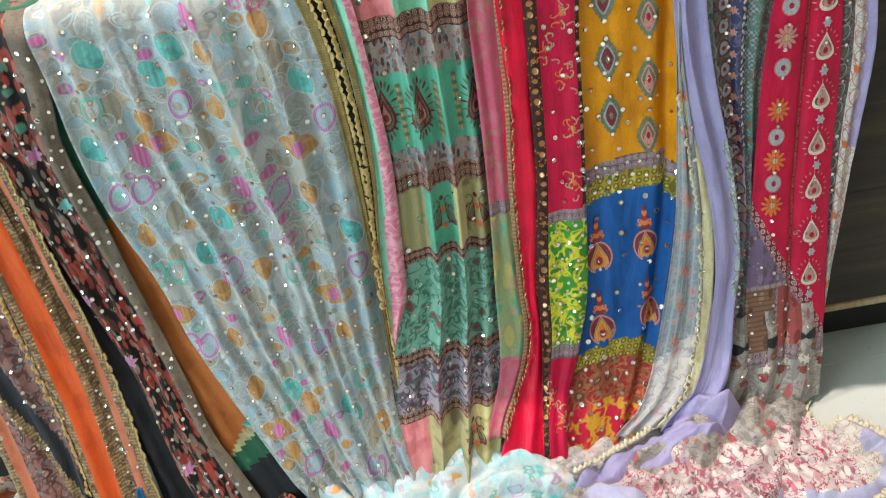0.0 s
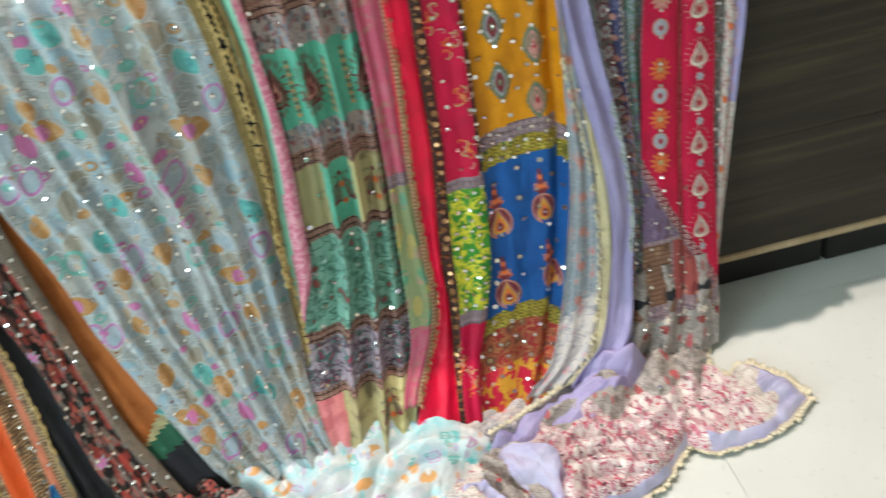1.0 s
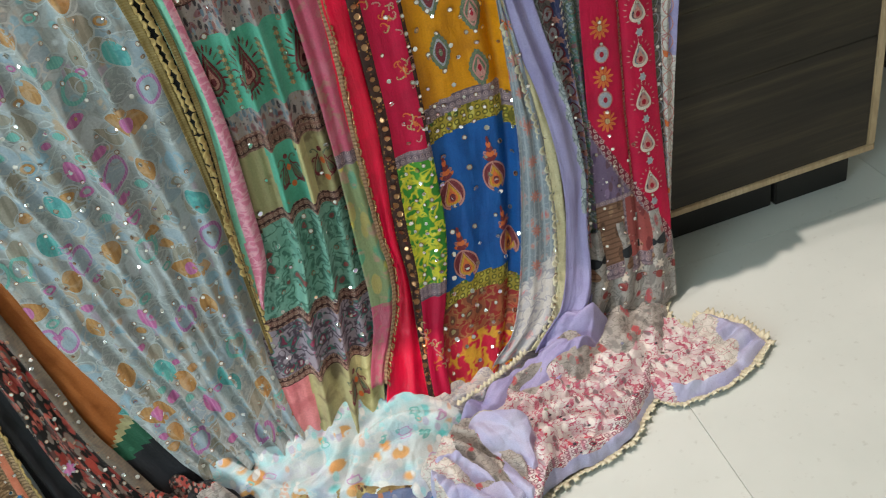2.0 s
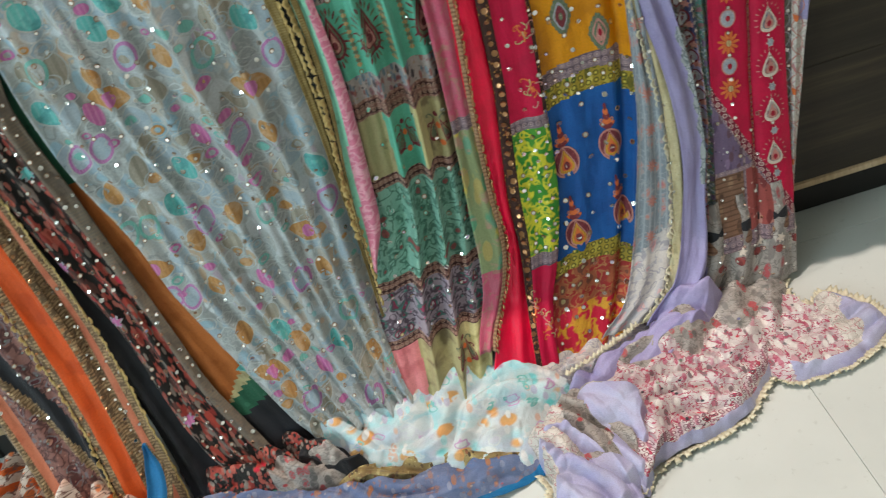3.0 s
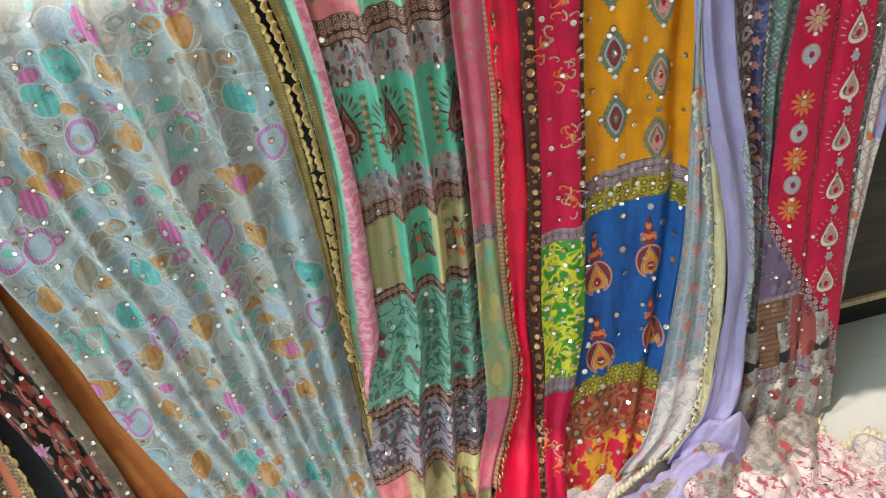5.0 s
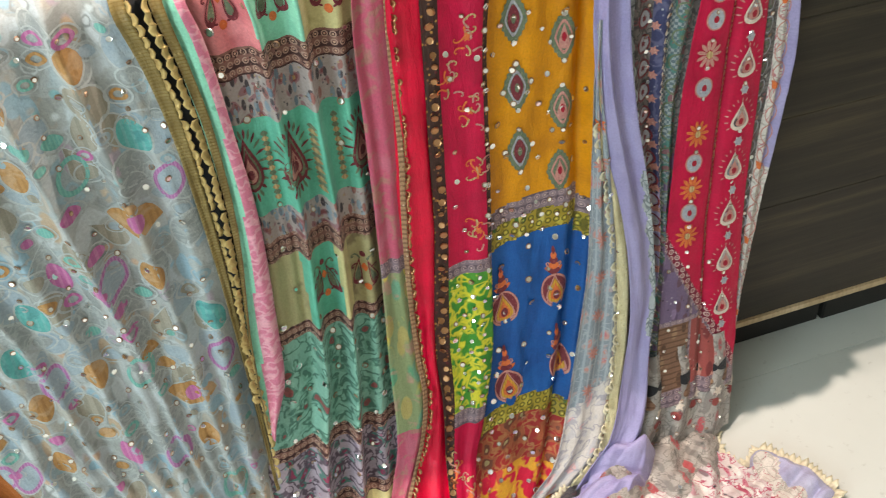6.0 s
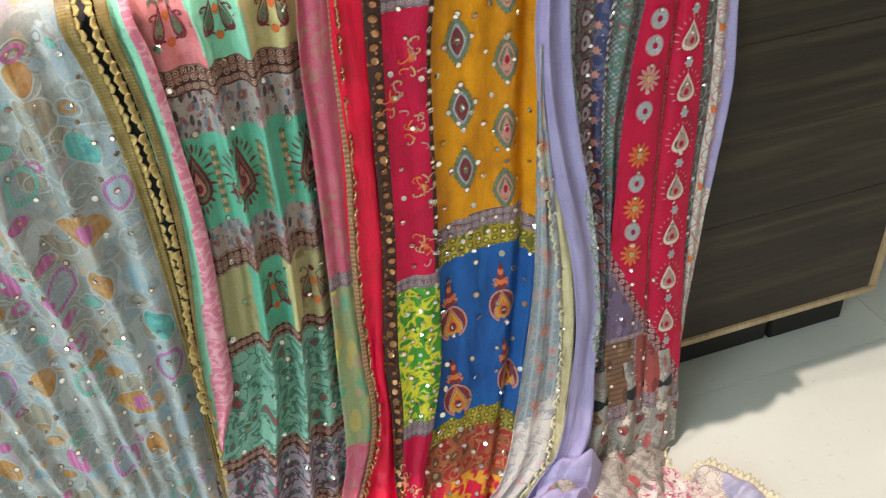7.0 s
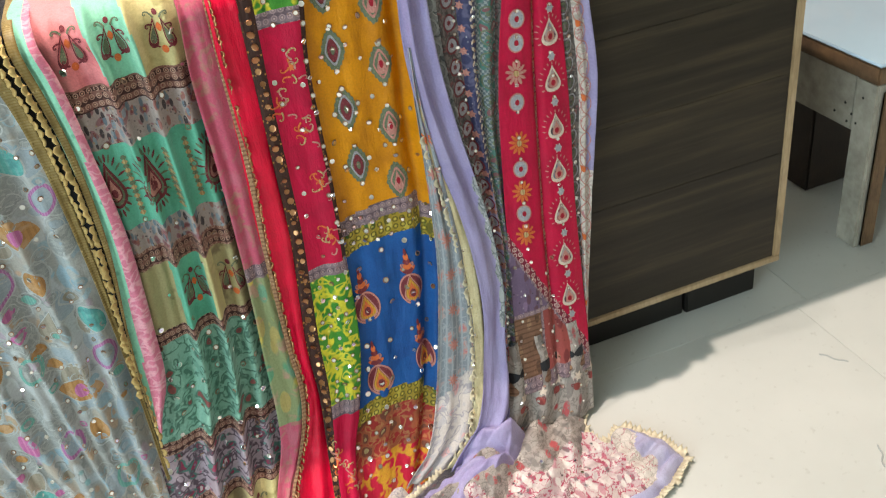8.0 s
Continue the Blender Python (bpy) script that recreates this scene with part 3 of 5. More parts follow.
TAUPE = fabric("taupe_flower_print", "7c7472", (("motifs", 60, ("a89690", "5c4c4c", "8a5a5c"), 0.3), ("vines", 90, ("54504f",), 0.05), ("dots", 120, ("a08c86", "5f4a4c", "6c7078"), 0.2)), 0.65, 0.2, 25.0)
NAVY = fabric("navy_dotted_print", "3c3f66", (("dots", 130, ("b4b4bc", "7c7c90", "3c3f66"), 0.18), ("vines", 40, ("5f5f80",), 0.04)), 0.6, 0.2, 26.0)
MESHGREY = fabric("blue_grey_net_print", "5f7078", (("checks", 260, ("aab0b0",), 0.7), ("motifs", 40, ("a89a98", "8a5a60", "4a7c74"), 0.3)), 0.65, 0.2, 27.0)
PATCHWORK = fabric("plum_patch_print", "75607c", (("leaves", 70, ("5c4864", "8a7090", "75607c", "6a4a58"), 0.34), ("dots", 120, ("a898a8", "4c3c50", "75607c"), 0.2)), 0.65, 0.2, 28.0)
BROWNPATCH = fabric("brown_patch_print", "84604c", (("leaves", 64, ("5c4030", "a07c60", "84604c"), 0.34), ("bars", 110, ("6a4a38",), -0.8)), 0.65, 0.2, 28.3)
REDPATCH = fabric("brick_red_patch_print", "9c4a46", (("leaves", 60, ("7a3434", "c08478", "9c4a46"), 0.34), ("dots", 110, ("d0a89c", "9c4a46", "6c3030"), 0.2)), 0.65, 0.2, 28.6)
MAROON = fabric("maroon_braid_print", "7a1f34", (("chain", 95, ("d0b0a8", "c8a098"), 0.1),), 0.6, 0.15, 29.0)
GREYPINK = fabric("grey_pink_paisley_print", "aaa29c", (("leaves", 48, ("c4bcb4", "8a8480", "b8585c", "6c6864", "a8a09a"), 0.36), ("vines", 70, ("8a827e",), 0.03), ("dots", 30, ("b8484c", "9a938e", "c8c0b8"), 0.16)), 0.65, 0.2, 30.0)
PAISLEY = fabric("white_red_paisley_print", "d8ccca", (("wash", 14, ("c8aeb4",), 0.56), ("leaves", 75, ("e8e0dc", "c87c8c", "b8a0a4", "e8e0dc", "8c7478", "d8ccca"), 0.38), ("vines", 58, ("b8506a",), 0.024), ("leaves", 40, ("e8e0dc", "d8ccca", "cc98a2", "e8e0dc"), 0.26), ("dots", 52, ("3c3c44", "d8ccca", "c8384c", "d8ccca", "d8ccca"), 0.18)), 0.65, 0.1, 31.0)
ROWPRINT = fabric("pink_black_flower_rows", "d4bcc0", (("bars", 60, ("c07c8c",), 0.66), ("motifs", 34, ("3c3840", "c04860", "e8e0dc"), 0.3), ("chain", 80, ("8a5c68", "e8e0dc"), 0.1)), 0.65, 0.1, 31.5)
WHITELACE = fabric("white_lace_print", "dad2cb", (("vines", 50, ("c07c84",), 0.015), ("cells", 50, ("b8b0a8",), 0.04)), 0.65, 0.2, 32.0)
BLACKRED = fabric("black_red_leaf_print", "14100e", (("leaves", 58, ("a8443a", "7c6c64", "94342c", "14100e", "b85a4c", "5c3a34"), 0.43), ("leaves", 105, ("9a3e34", "847a72", "14100e", "b06458"), 0.36), ("dots", 26, ("c8283c", "14100e", "14100e", "4f8a78", "14100e", "14100e"), 0.2)), 0.6, 0.2, 33.0)
TAUPEBAND = fabric("taupe_chevron_band", "776a5e", (("bars", 200, ("80705f",), -0.7), ("dots", 90, ("8a6f60", "5f544c"), 0.2), ("blotches", 30, ("6a5e54",), 0.55)), 0.65, 0.2, 34.0)
RUST = fabric("rust_cotton", "b0622a", (("blotches", 20, ("a0561f",), 0.55),), 0.65, 0.2, 35.0)
FOREST = fabric("dark_green_cotton", "1f5c44", (("dots", 60, ("2c6c52", "184c38"), 0.25),), 0.65, 0.2, 36.0)
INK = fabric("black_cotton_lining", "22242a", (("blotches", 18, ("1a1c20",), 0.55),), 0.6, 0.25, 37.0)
ORANGE = fabric("orange_silk", "d8541a", (("blotches", 18, ("c84a14",), 0.58),), 0.5, 0.2, 38.0)
TAN = fabric("tan_zari_band", "a88a68", (("bars", 170, ("7c6244",), -0.62), ("dots", 150, ("cdb084", "8a6a4c", "a88a68"), 0.25), ("vines", 60, ("66503a",), 0.04)), 0.5, 0.2, 39.0)
SALMON = fabric("salmon_stripe", "d07a5c", (("blotches", 30, ("c46c50",), 0.55),), 0.6, 0.2, 39.5)
BROWNPRINT = fabric("brown_mauve_print", "8a5f58", (("motifs", 44, ("c08a7c", "5c2f34", "7c7478"), 0.3), ("vines", 60, ("5c3a38",), 0.05), ("dots", 100, ("b08074", "6c4a4c", "7a8a88"), 0.2)), 0.65, 0.2, 40.0)
ORANGEPRINT = fabric("white_orange_flower_print", "dccfc4", (("wash", 14, ("d8a890",), 0.56), ("motifs", 20, ("b8502a", "d8642c", "e0cfc0"), 0.3), ("leaves", 44, ("e4dcd4", "d8622a", "a07c70", "dccfc4", "d87a48"), 0.36), ("vines", 50, ("7c5f58",), 0.03)), 0.65, 0.2, 41.0)
SKYBLUE = fabric("peacock_blue_silk", "1478b0", (("blotches", 18, ("106ca0",), 0.55),), 0.5, 0.2, 42.0)
BLUEBAND = fabric("blue_brown_diamond_print", "5f7096", (("motifs", 48, ("7c5c64", "b07c5c", "8a6a70", "5f7096"), 0.3), ("leaves", 70, ("a87458", "5f7096", "8a90a8", "5f7096"), 0.36), ("dots", 60, ("c8b8a8", "5f7096", "a84a54", "5f7096"), 0.16), ("wash", 20, ("7c84a0",), 0.6)), 0.65, 0.2, 43.0)
PINKROWS = fabric("pink_white_stripe_print", "c49aa4", (("bars", 80, ("8a5664",), -0.62), ("chain", 70, ("e0d0d0", "5c4048"), 0.1)), 0.65, 0.2, 43.4)
OCHRE = fabric("ochre_black_print", "9c8858", (("leaves", 120, ("c4b47c", "4c3c2c", "8a5a40", "b09c68", "9c8858"), 0.38), ("dots", 150, ("d8c890", "5c4a30", "9c8858"), 0.22), ("wash", 20, ("6c5434",), 0.6)), 0.6, 0.2, 44.0)
GOLDRIB = fabric("woven_gold_ribbon", "a08c5c", (("bars", 260, ("8f763e",), -0.7), ("dots", 190, ("c8b078", "7a6436", "a08850"), 0.24), ("wash", 40, ("7c6638",), 0.55)), 0.38, 0.1, 50.0)
PALERIB = fabric("woven_pale_gold_ribbon", "e6dab0", (("dots", 190, ("efe6c4", "c4b27c", "d8c690"), 0.22), ("wash", 40, ("d4c698",), 0.62)), 0.38, 0.1, 51.0)
COPPERRIB = fabric("copper_ribbon", "b48a68", (("bars", 150, ("8a6248",), -0.6), ("dots", 200, ("e0c0a0", "a07858", "b48a68"), 0.25)), 0.4, 0.1, 52.0)
VEIL = fabric("pale_outline_thread", "bcc2c2", (), 0.7, 0.3)
# stitching
PINKTHREAD, TEALTHREAD = fabric("magenta_thread", "b672a8", (("bars", 280, ("c48cba",), 0.6),), 0.6, 0.2), fabric("teal_thread", "70b4ac", (("bars", 280, ("80c0b4",), 0.6),), 0.6, 0.2)
AMBER, TEALFILL = fabric("amber_thread", "c2905a", (("bars", 150, ("b48450",), 0.6), ("blotches", 60, ("c8a078",), 0.55)), 0.6, 0.2), fabric("turquoise_thread", "5cb4b0", (("bars", 130, ("74bab8",), 0.65), ("blotches", 60, ("509c9c",), 0.55)), 0.6, 0.2)
SKYFILL, MAGENTAFILL = fabric("sky_blue_thread", "92b0be", (("wash", 60, ("a2b8c0",), 0.55),), 0.6, 0.2), fabric("pink_thread", "c46ca2", (("bars", 150, ("d084b0",), 0.6),), 0.6, 0.2)
MAROONFILL, SANDFILL = fabric("maroon_thread", "7c2f38", (("dots", 300, ("9a4a50", "6c2830"), 0.3),), 0.6, 0.2), fabric("sand_thread", "c9a878", (("bars", 240, ("b08c60",), 0.6),), 0.6, 0.2)
SAGE, ROSE = fabric("sage_grey_thread", "6c7860", (("dots", 300, ("8a9070", "56604c"), 0.3),), 0.6, 0.2), fabric("rose_thread", "c98a80", (("dots", 300, ("d8a498", "b8746c"), 0.3),), 0.6, 0.2)
GOLDFILL, CREAMFILL = fabric("golden_thread", "d8a03a", (("bars", 260, ("c88c2a",), 0.6),), 0.5, 0.2), fabric("cream_thread", "e0cfc0", (("dots", 300, ("d0b8a8", "e8dcd0"), 0.3),), 0.6, 0.2)
DEEPRED, ORANGEFILL = fabric("deep_red_thread", "a8142c", (("dots", 300, ("b82038",), 0.3),), 0.6, 0.2), fabric("orange_thread", "e0703a", (("dots", 300, ("d86030", "e88450"), 0.3),), 0.6, 0.2)
GREYFILL = fabric("pale_grey_thread", "a8a8b0", (("dots", 300, ("c0c0c4", "8c8c98"), 0.3),), 0.6, 0.2)

GREYBLUE, BEIGE = fabric("grey_blue_print", "9fb0bc", (("wash", 50, ("aab8c0",), 0.55),), 0.6, 0.2), fabric("warm_grey_print", "a9a294", (("bars", 90, ("9a9486",), 0.6),), 0.6, 0.2)
GREYFLAT = fabric("pale_grey_print", "9ea4a4", (("vines", 120, ("aeb4b4",), 0.05),), 0.6, 0.2)
RACK = "fabrics draped over the counter"


def garment(name, label, category="scarf"):
    return thing(name, label, category, RACK)


# far left: brown printed scarf, black lining, orange dupatta with gold bands
c = Cloth([(0.865, -0.83), (0.6, -0.81), (0.36, -0.79), (0.276, -0.779), (0.168, -0.77), (0.06, -0.765)], [(0.865, -0.68), (0.6, -0.665), (0.34, -0.652), (0.21, -0.645), (0.06, -0.64)], 0.0, 4, 0.012, 0.6)
g = garment("printed_scarf", "brown mauve printed scarf with tan braid and black lining")
c.mesh("cloth", [BROWNPRINT, TAN, INK, SALMON], lambda u, z: 2 if 0.0 < u - 0.30 - 2.0 * (0.37 - z) < 0.19 and z < 0.52 else 1 if u < 0.10 or -0.1 < u - 0.30 - 2.0 * (0.37 - z) < 0.0 else 3 if u < 0.2 and z < 0.34 else 0, g)
discs(c, scatter(c, 70, 3, 0.05, 0.85), 0.0032, MIRROR, g)

c = Cloth([(0.865, -0.70), (0.6, -0.683), (0.37, -0.668), (0.24, -0.659), (0.10, -0.656), (0.03, -0.655)], [(0.865, -0.645), (0.71, -0.634), (0.56, -0.618), (0.37, -0.602), (0.24, -0.601), (0.10, -0.600), (0.03, -0.600)], 0.012, 1.2, 0.010, 1.1)
g = garment("orange_dupatta", "orange silk dupatta edged with gold zigzag braid", "dupatta")
c.mesh("cloth", [ORANGE, TAN], lambda u, z: 1 if u < 0.24 or u > 0.84 else 0, g)
scallops(c, 0.02, 0.85, 0.05, 0.010, 0.006, GOLD, g, -1)
discs(c, column(c, 0.90, 0.84, 0.05, 0.022, 0.001, 4) + column(c, 0.08, 0.84, 0.05, 0.03, 0.001, 5), 0.0028, BEAD, g, "bead_trim", "small gold beads")

c = Cloth([(0.865, -0.655), (0.71, -0.636), (0.56, -0.620), (0.37, -0.606), (0.24, -0.604), (0.10, -0.602), (0.03, -0.600)], [(0.865, -0.618), (0.70, -0.605), (0.58, -0.592), (0.34, -0.566), (0.166, -0.560), (0.04, -0.552)], 0.006, 1, 0.008, 1.7)
g = garment("zari_band", "tan and salmon zari band with gold scalloped edge", "scarf")
c.mesh("cloth", [TAN, SALMON, OCHRE], lambda u, z: 1 if 0.35 < u < 0.62 else 2 if u >= 0.9 else 0, g)
scallops(c, 0.97, 0.85, 0.03, 0.011, 0.005, GOLD, g, 1)
discs(c, column(c, 0.22, 0.84, 0.05, 0.02, 0.001, 6) + scatter(c, 25, 61, 0.05, 0.84), 0.0030, MIRROR, g)

c = Cloth([(0.865, -0.635), (0.58, -0.610), (0.43, -0.590), (0.24, -0.570), (0.10, -0.556), (0.015, -0.552)], [(0.865, -0.58), (0.58, -0.575), (0.43, -0.545), (0.24, -0.50), (0.10, -0.47), (0.015, -0.45)], -0.004, 2, 0.010, 2.2)
g = garment("lining_cloth", "plain black cotton lining hanging in a fold", "cloth")
c.mesh("cloth", [INK], None, g)

# black floral dupatta with its taupe band, and the rust and green cloth beneath
c = Cloth([(0.865, -0.56), (0.7, -0.555), (0.56, -0.54), (0.37, -0.505), (0.27, -0.475), (0.12, -0.44), (0.04, -0.41)], [(0.865, -0.47), (0.7, -0.475), (0.56, -0.455), (0.37, -0.42), (0.27, -0.385), (0.12, -0.33), (0.04, -0.30)], -0.006, 2, 0.006, 2.9)
g = garment("rust_scarf", "rust and dark green cotton scarf with olive braid", "scarf")
c.mesh("cloth", [RUST, FOREST, INK, OLIVE], lambda u, z: 1 if z > 0.58 else 0 if z > 0.19 - 0.10 * (u - 0.5) ** 2 + 0.07 * (u - 0.5) else 3 if z > 0.172 + 0.06 * (u - 0.5) else 1 if z > 0.135 + 0.04 * (u - 0.5) else 2, g)

BF = Cloth([(0.865, -0.628), (0.73, -0.613), (0.59, -0.595), (0.435, -0.562), (0.335, -0.538), (0.23, -0.525), (0.15, -0.513), (0.08, -0.493), (0.03, -0.47)], [(0.865, -0.500), (0.79, -0.505), (0.70, -0.518), (0.56, -0.500), (0.37, -0.472), (0.314, -0.464), (0.206, -0.446), (0.11, -0.412), (0.03, -0.385)], 0.006, 2.5, 0.010, 3.3)
BLACKD = g = garment("black_floral_dupatta", "black dupatta printed with red leaves and a taupe border", "dupatta")
BF.mesh("cloth", [BLACKRED, TAUPEBAND], lambda u, z: 1 if u > 0.74 else 0, g)
discs(BF, scatter(BF, 150, 7, 0.05, 0.85, 0.03, 0.97), 0.0034, MIRROR, g)
p = Prints(BF)
for x, z in ((-0.568, 0.47), (-0.50, 0.16), (-0.56, 0.70), (-0.545, 0.62), (-0.535, 0.36)):
    p.motif("flower_motif")
    p.add(GREYFILL, "flower", x, z, 0.012, 0.013)
    p.add(MAGENTAFILL if z != 0.62 else TEALFILL, "flower", x, z, 0.010, 0.011, 0.3, 0.0016)
p.make(g)

# the wide grey dupatta
G = Cloth([(0.865, -0.505), (0.80, -0.502), (0.70, -0.502), (0.60, -0.490), (0.48, -0.456), (0.35, -0.434), (0.21, -0.388), (0.10, -0.347), (0.045, -0.32)], [(0.865, -0.150), (0.80, -0.142), (0.70, -0.136), (0.60, -0.133), (0.48, -0.136), (0.35, -0.141), (0.21, -0.143), (0.10, -0.138), (0.045, -0.13)], 0.004, 5.0, 0.016, 4.1, ridges=((0.10, 0.030, 0.012, 0.10), (0.27, 0.022, 0.016, 0.16), (0.45, 0.030, 0.013, 0.10), (0.60, 0.020, 0.016, 0.16), (0.80, 0.028, 0.016, 0.06), (0.93, 0.03, 0.010, 0.0)), drift=0.9)
GREYD = g = garment("grey_dupatta", "sheer grey dupatta with aqua, pink and amber motifs", "dupatta")
G.mesh("cloth", [GREY], None, g, du=0.003, dz=0.006)
p = Prints(G)
for x, z in ((-0.344, 0.733), (-0.156, 0.676), (-0.431, 0.623), (-0.246, 0.575), (-0.345, 0.468), (-0.159, 0.439), (-0.242, 0.326), (-0.412, 0.358), (-0.438, 0.365), (-0.468, 0.615), (-0.30, 0.12), (-0.20, 0.09)):
    p.motif("ring_motif")
    p.add(PINKTHREAD, "oval", x, z, 0.0165, 0.023, -0.4, hole=0.76)
    p.add(VEIL, "oval", x, z, 0.0185, 0.0255, -0.4, 0.0008, hole=0.9)
    p.add(GREYBLUE, "oval", x, z, 0.0125, 0.018, -0.4, 0.0007)
for x, z in ((-0.247, 0.703), (-0.456, 0.486), (-0.423, 0.487), (-0.252, 0.453), (-0.46, 0.75), (-0.19, 0.25)):
    p.motif("ring_motif")
    p.add(TEALTHREAD, "circle", x, z, 0.016, 0.022, -0.4, hole=0.74)
for x, z in ((-0.336, 0.812), (-0.368, 0.78), (-0.339, 0.554), (-0.177, 0.731), (-0.157, 0.496), (-0.305, 0.256), (-0.371, 0.505), (-0.44, 0.82), (-0.40, 0.21), (-0.22, 0.20), (-0.48, 0.69)):
    p.motif("leaf_motif")
    p.add(VEIL, "oval", x, z, 0.0172, 0.0245, 0.5, 0.0008, hole=0.88)
    p.add(TEALFILL, "oval", x, z, 0.015, 0.022, 0.5)
for x, z in ((-0.212, 0.824), (-0.292, 0.798), (-0.300, 0.717), (-0.204, 0.572), (-0.299, 0.467), (-0.203, 0.333), (-0.370, 0.360), (-0.280, 0.223), (-0.368, 0.443), (-0.40, 0.72), (-0.175, 0.167), (-0.33, 0.15), (-0.36, 0.27), (-0.45, 0.55)):
    p.motif("leaf_motif")
    p.add(VEIL, "oval", x, z, 0.0215, 0.0145, 1.75, 0.0008, hole=0.88)
    p.add(AMBER, "oval", x, z, 0.019, 0.0125, 1.75)
for x, z in ((-0.391, 0.686), (-0.202, 0.642), (-0.205, 0.399), (-0.343, 0.192), (-0.445, 0.42)):
    p.motif("eye_motif")
    p.add(AMBER, "leaf", x, z, 0.029, 0.017, -0.3)
    p.add(VEIL, "leaf", x, z, 0.031, 0.019, -0.3, 0.0008, hole=0.92)
    p.add(MAGENTAFILL, "circle", x, z, 0.009, 0.011, 0, 0.0016)
for x, z in ((-0.297, 0.847), (-0.298, 0.592), (-0.295, 0.347), (-0.26, 0.17), (-0.42, 0.67)):
    p.motif("leaf_motif")
    p.add(MAGENTAFILL, "oval", x, z, 0.020, 0.010, 1.9)
p.now = None
rng = random.Random(8)
for x, z in scatter(G, 95, 31, 0.06, 0.86, 0.03, 0.97, 0.034):
    turn, wide = rng.uniform(-0.9, 0.9), rng.uniform(0.7, 1.15)
    shape = rng.choice(("oval", "leaf", "drop", "oval"))
    p.add(VEIL, shape, x, z, 0.0185 * wide, 0.0255, turn, 0.0005, hole=0.9)
    p.add(rng.choice((BEIGE, GREYBLUE, GREYFLAT)), shape, x, z, 0.0165 * wide, 0.0230, turn, 0.0004)
for x, z in scatter(G, 190, 12, 0.06, 0.86, 0.02, 0.98, 0.021):
    s, shape = rng.uniform(0.55, 1.3), rng.choice(("oval", "circle", "leaf"))
    p.add(VEIL, shape, x, z, 0.0105 * s, 0.0135 * s, 0.3 + s, 0.0007, hole=0.86)
    p.add(rng.choice((SKYFILL, GREYBLUE, GREYFLAT, AMBER, TEALTHREAD, GREYFLAT, MAGENTAFILL, BEIGE)), shape, x, z, 0.0065 * s, 0.0085 * s, 0.3 + s, hole=rng.choice((0, 0.55)))
p.make(g)
discs(G, scatter(G, 250, 9, 0.06, 0.86, 0.02, 0.98, 0.018), 0.0034, MIRROR, g)
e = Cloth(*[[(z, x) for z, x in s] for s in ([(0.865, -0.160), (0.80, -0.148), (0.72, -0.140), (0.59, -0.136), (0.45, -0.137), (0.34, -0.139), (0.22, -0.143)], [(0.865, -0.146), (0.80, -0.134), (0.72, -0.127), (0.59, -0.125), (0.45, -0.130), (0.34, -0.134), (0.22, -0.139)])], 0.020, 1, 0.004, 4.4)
e.mesh("gold_border", [GOLDRIB], None, g, "olive gold ribbon border")
scallops(e, 1.0, 0.90, 0.24, 0.0115, 0.0075, GOLD, g, 1)
# Black sheet added behind the lace to paint the shade of the gap.
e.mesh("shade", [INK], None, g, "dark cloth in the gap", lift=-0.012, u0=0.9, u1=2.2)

# mint and pink band with gold lace
c = Cloth([(0.865, -0.122), (0.82, -0.116), (0.72, -0.108), (0.59, -0.108), (0.45, -0.124), (0.37, -0.128), (0.30, -0.131)], [(0.865, -0.092), (0.82, -0.084), (0.72, -0.079), (0.60, -0.076), (0.45, -0.087), (0.37, -0.097), (0.30, -0.125)], 0.022, 1, 0.006, 5.2, ridges=((0.7, 0.3, 0.006, 0),))
g = garment("pink_border_scarf", "mint scarf with a pink scroll border and gold lace", "scarf")
c.mesh("cloth", [MINT, PINKSWIRL], lambda u, z: 0 if u < 0.62 - 1.1 * max(0, 0.72 - z) else 1, g)
e2 = Cloth([(0.865, -0.124), (0.80, -0.114), (0.72, -0.107), (0.59, -0.109), (0.45, -0.124), (0.32, -0.132)], [(0.865, -0.112), (0.80, -0.104), (0.72, -0.098), (0.59, -0.102), (0.45, -0.121), (0.32, -0.130)], 0.029, 1, 0.003, 5.5)
e2.mesh("gold_border", [GOLDRIB], None, g, "gold ribbon border")
scallops(e2, 0.0, 0.90, 0.36, 0.0115, 0.0095, GOLD, g, -1)

# green panel kurta
K = Cloth([(0.865, -0.105), (0.82, -0.094), (0.7, -0.090), (0.58, -0.088), (0.47, -0.098), (0.35, -0.11), (0.23, -0.150), (0.08, -0.165), (0.03, -0.167)], [(0.865, 0.080), (0.82, 0.076), (0.7, 0.070), (0.58, 0.067), (0.47, 0.062), (0.35, 0.052), (0.23, 0.041), (0.08, 0.012), (0.03, 0.0)], 0.004, 5, 0.007, 6.0, ridges=((0.36, 0.040, 0.027, 0.07), (0.62, 0.040, 0.026, 0.06), (0.12, 0.07, 0.010, 0.02), (0.86, 0.06, 0.008, 0.0)), drift=0.25)
g = garment("green_kurta", "green and brown banded kurta with coral and cream blocks", "kurta")
KZ = (0.797, 0.766, 0.716, 0.60, 0.563, 0.535, 0.437, 0.418, 0.268, 0.248, 0.165, 0.148)


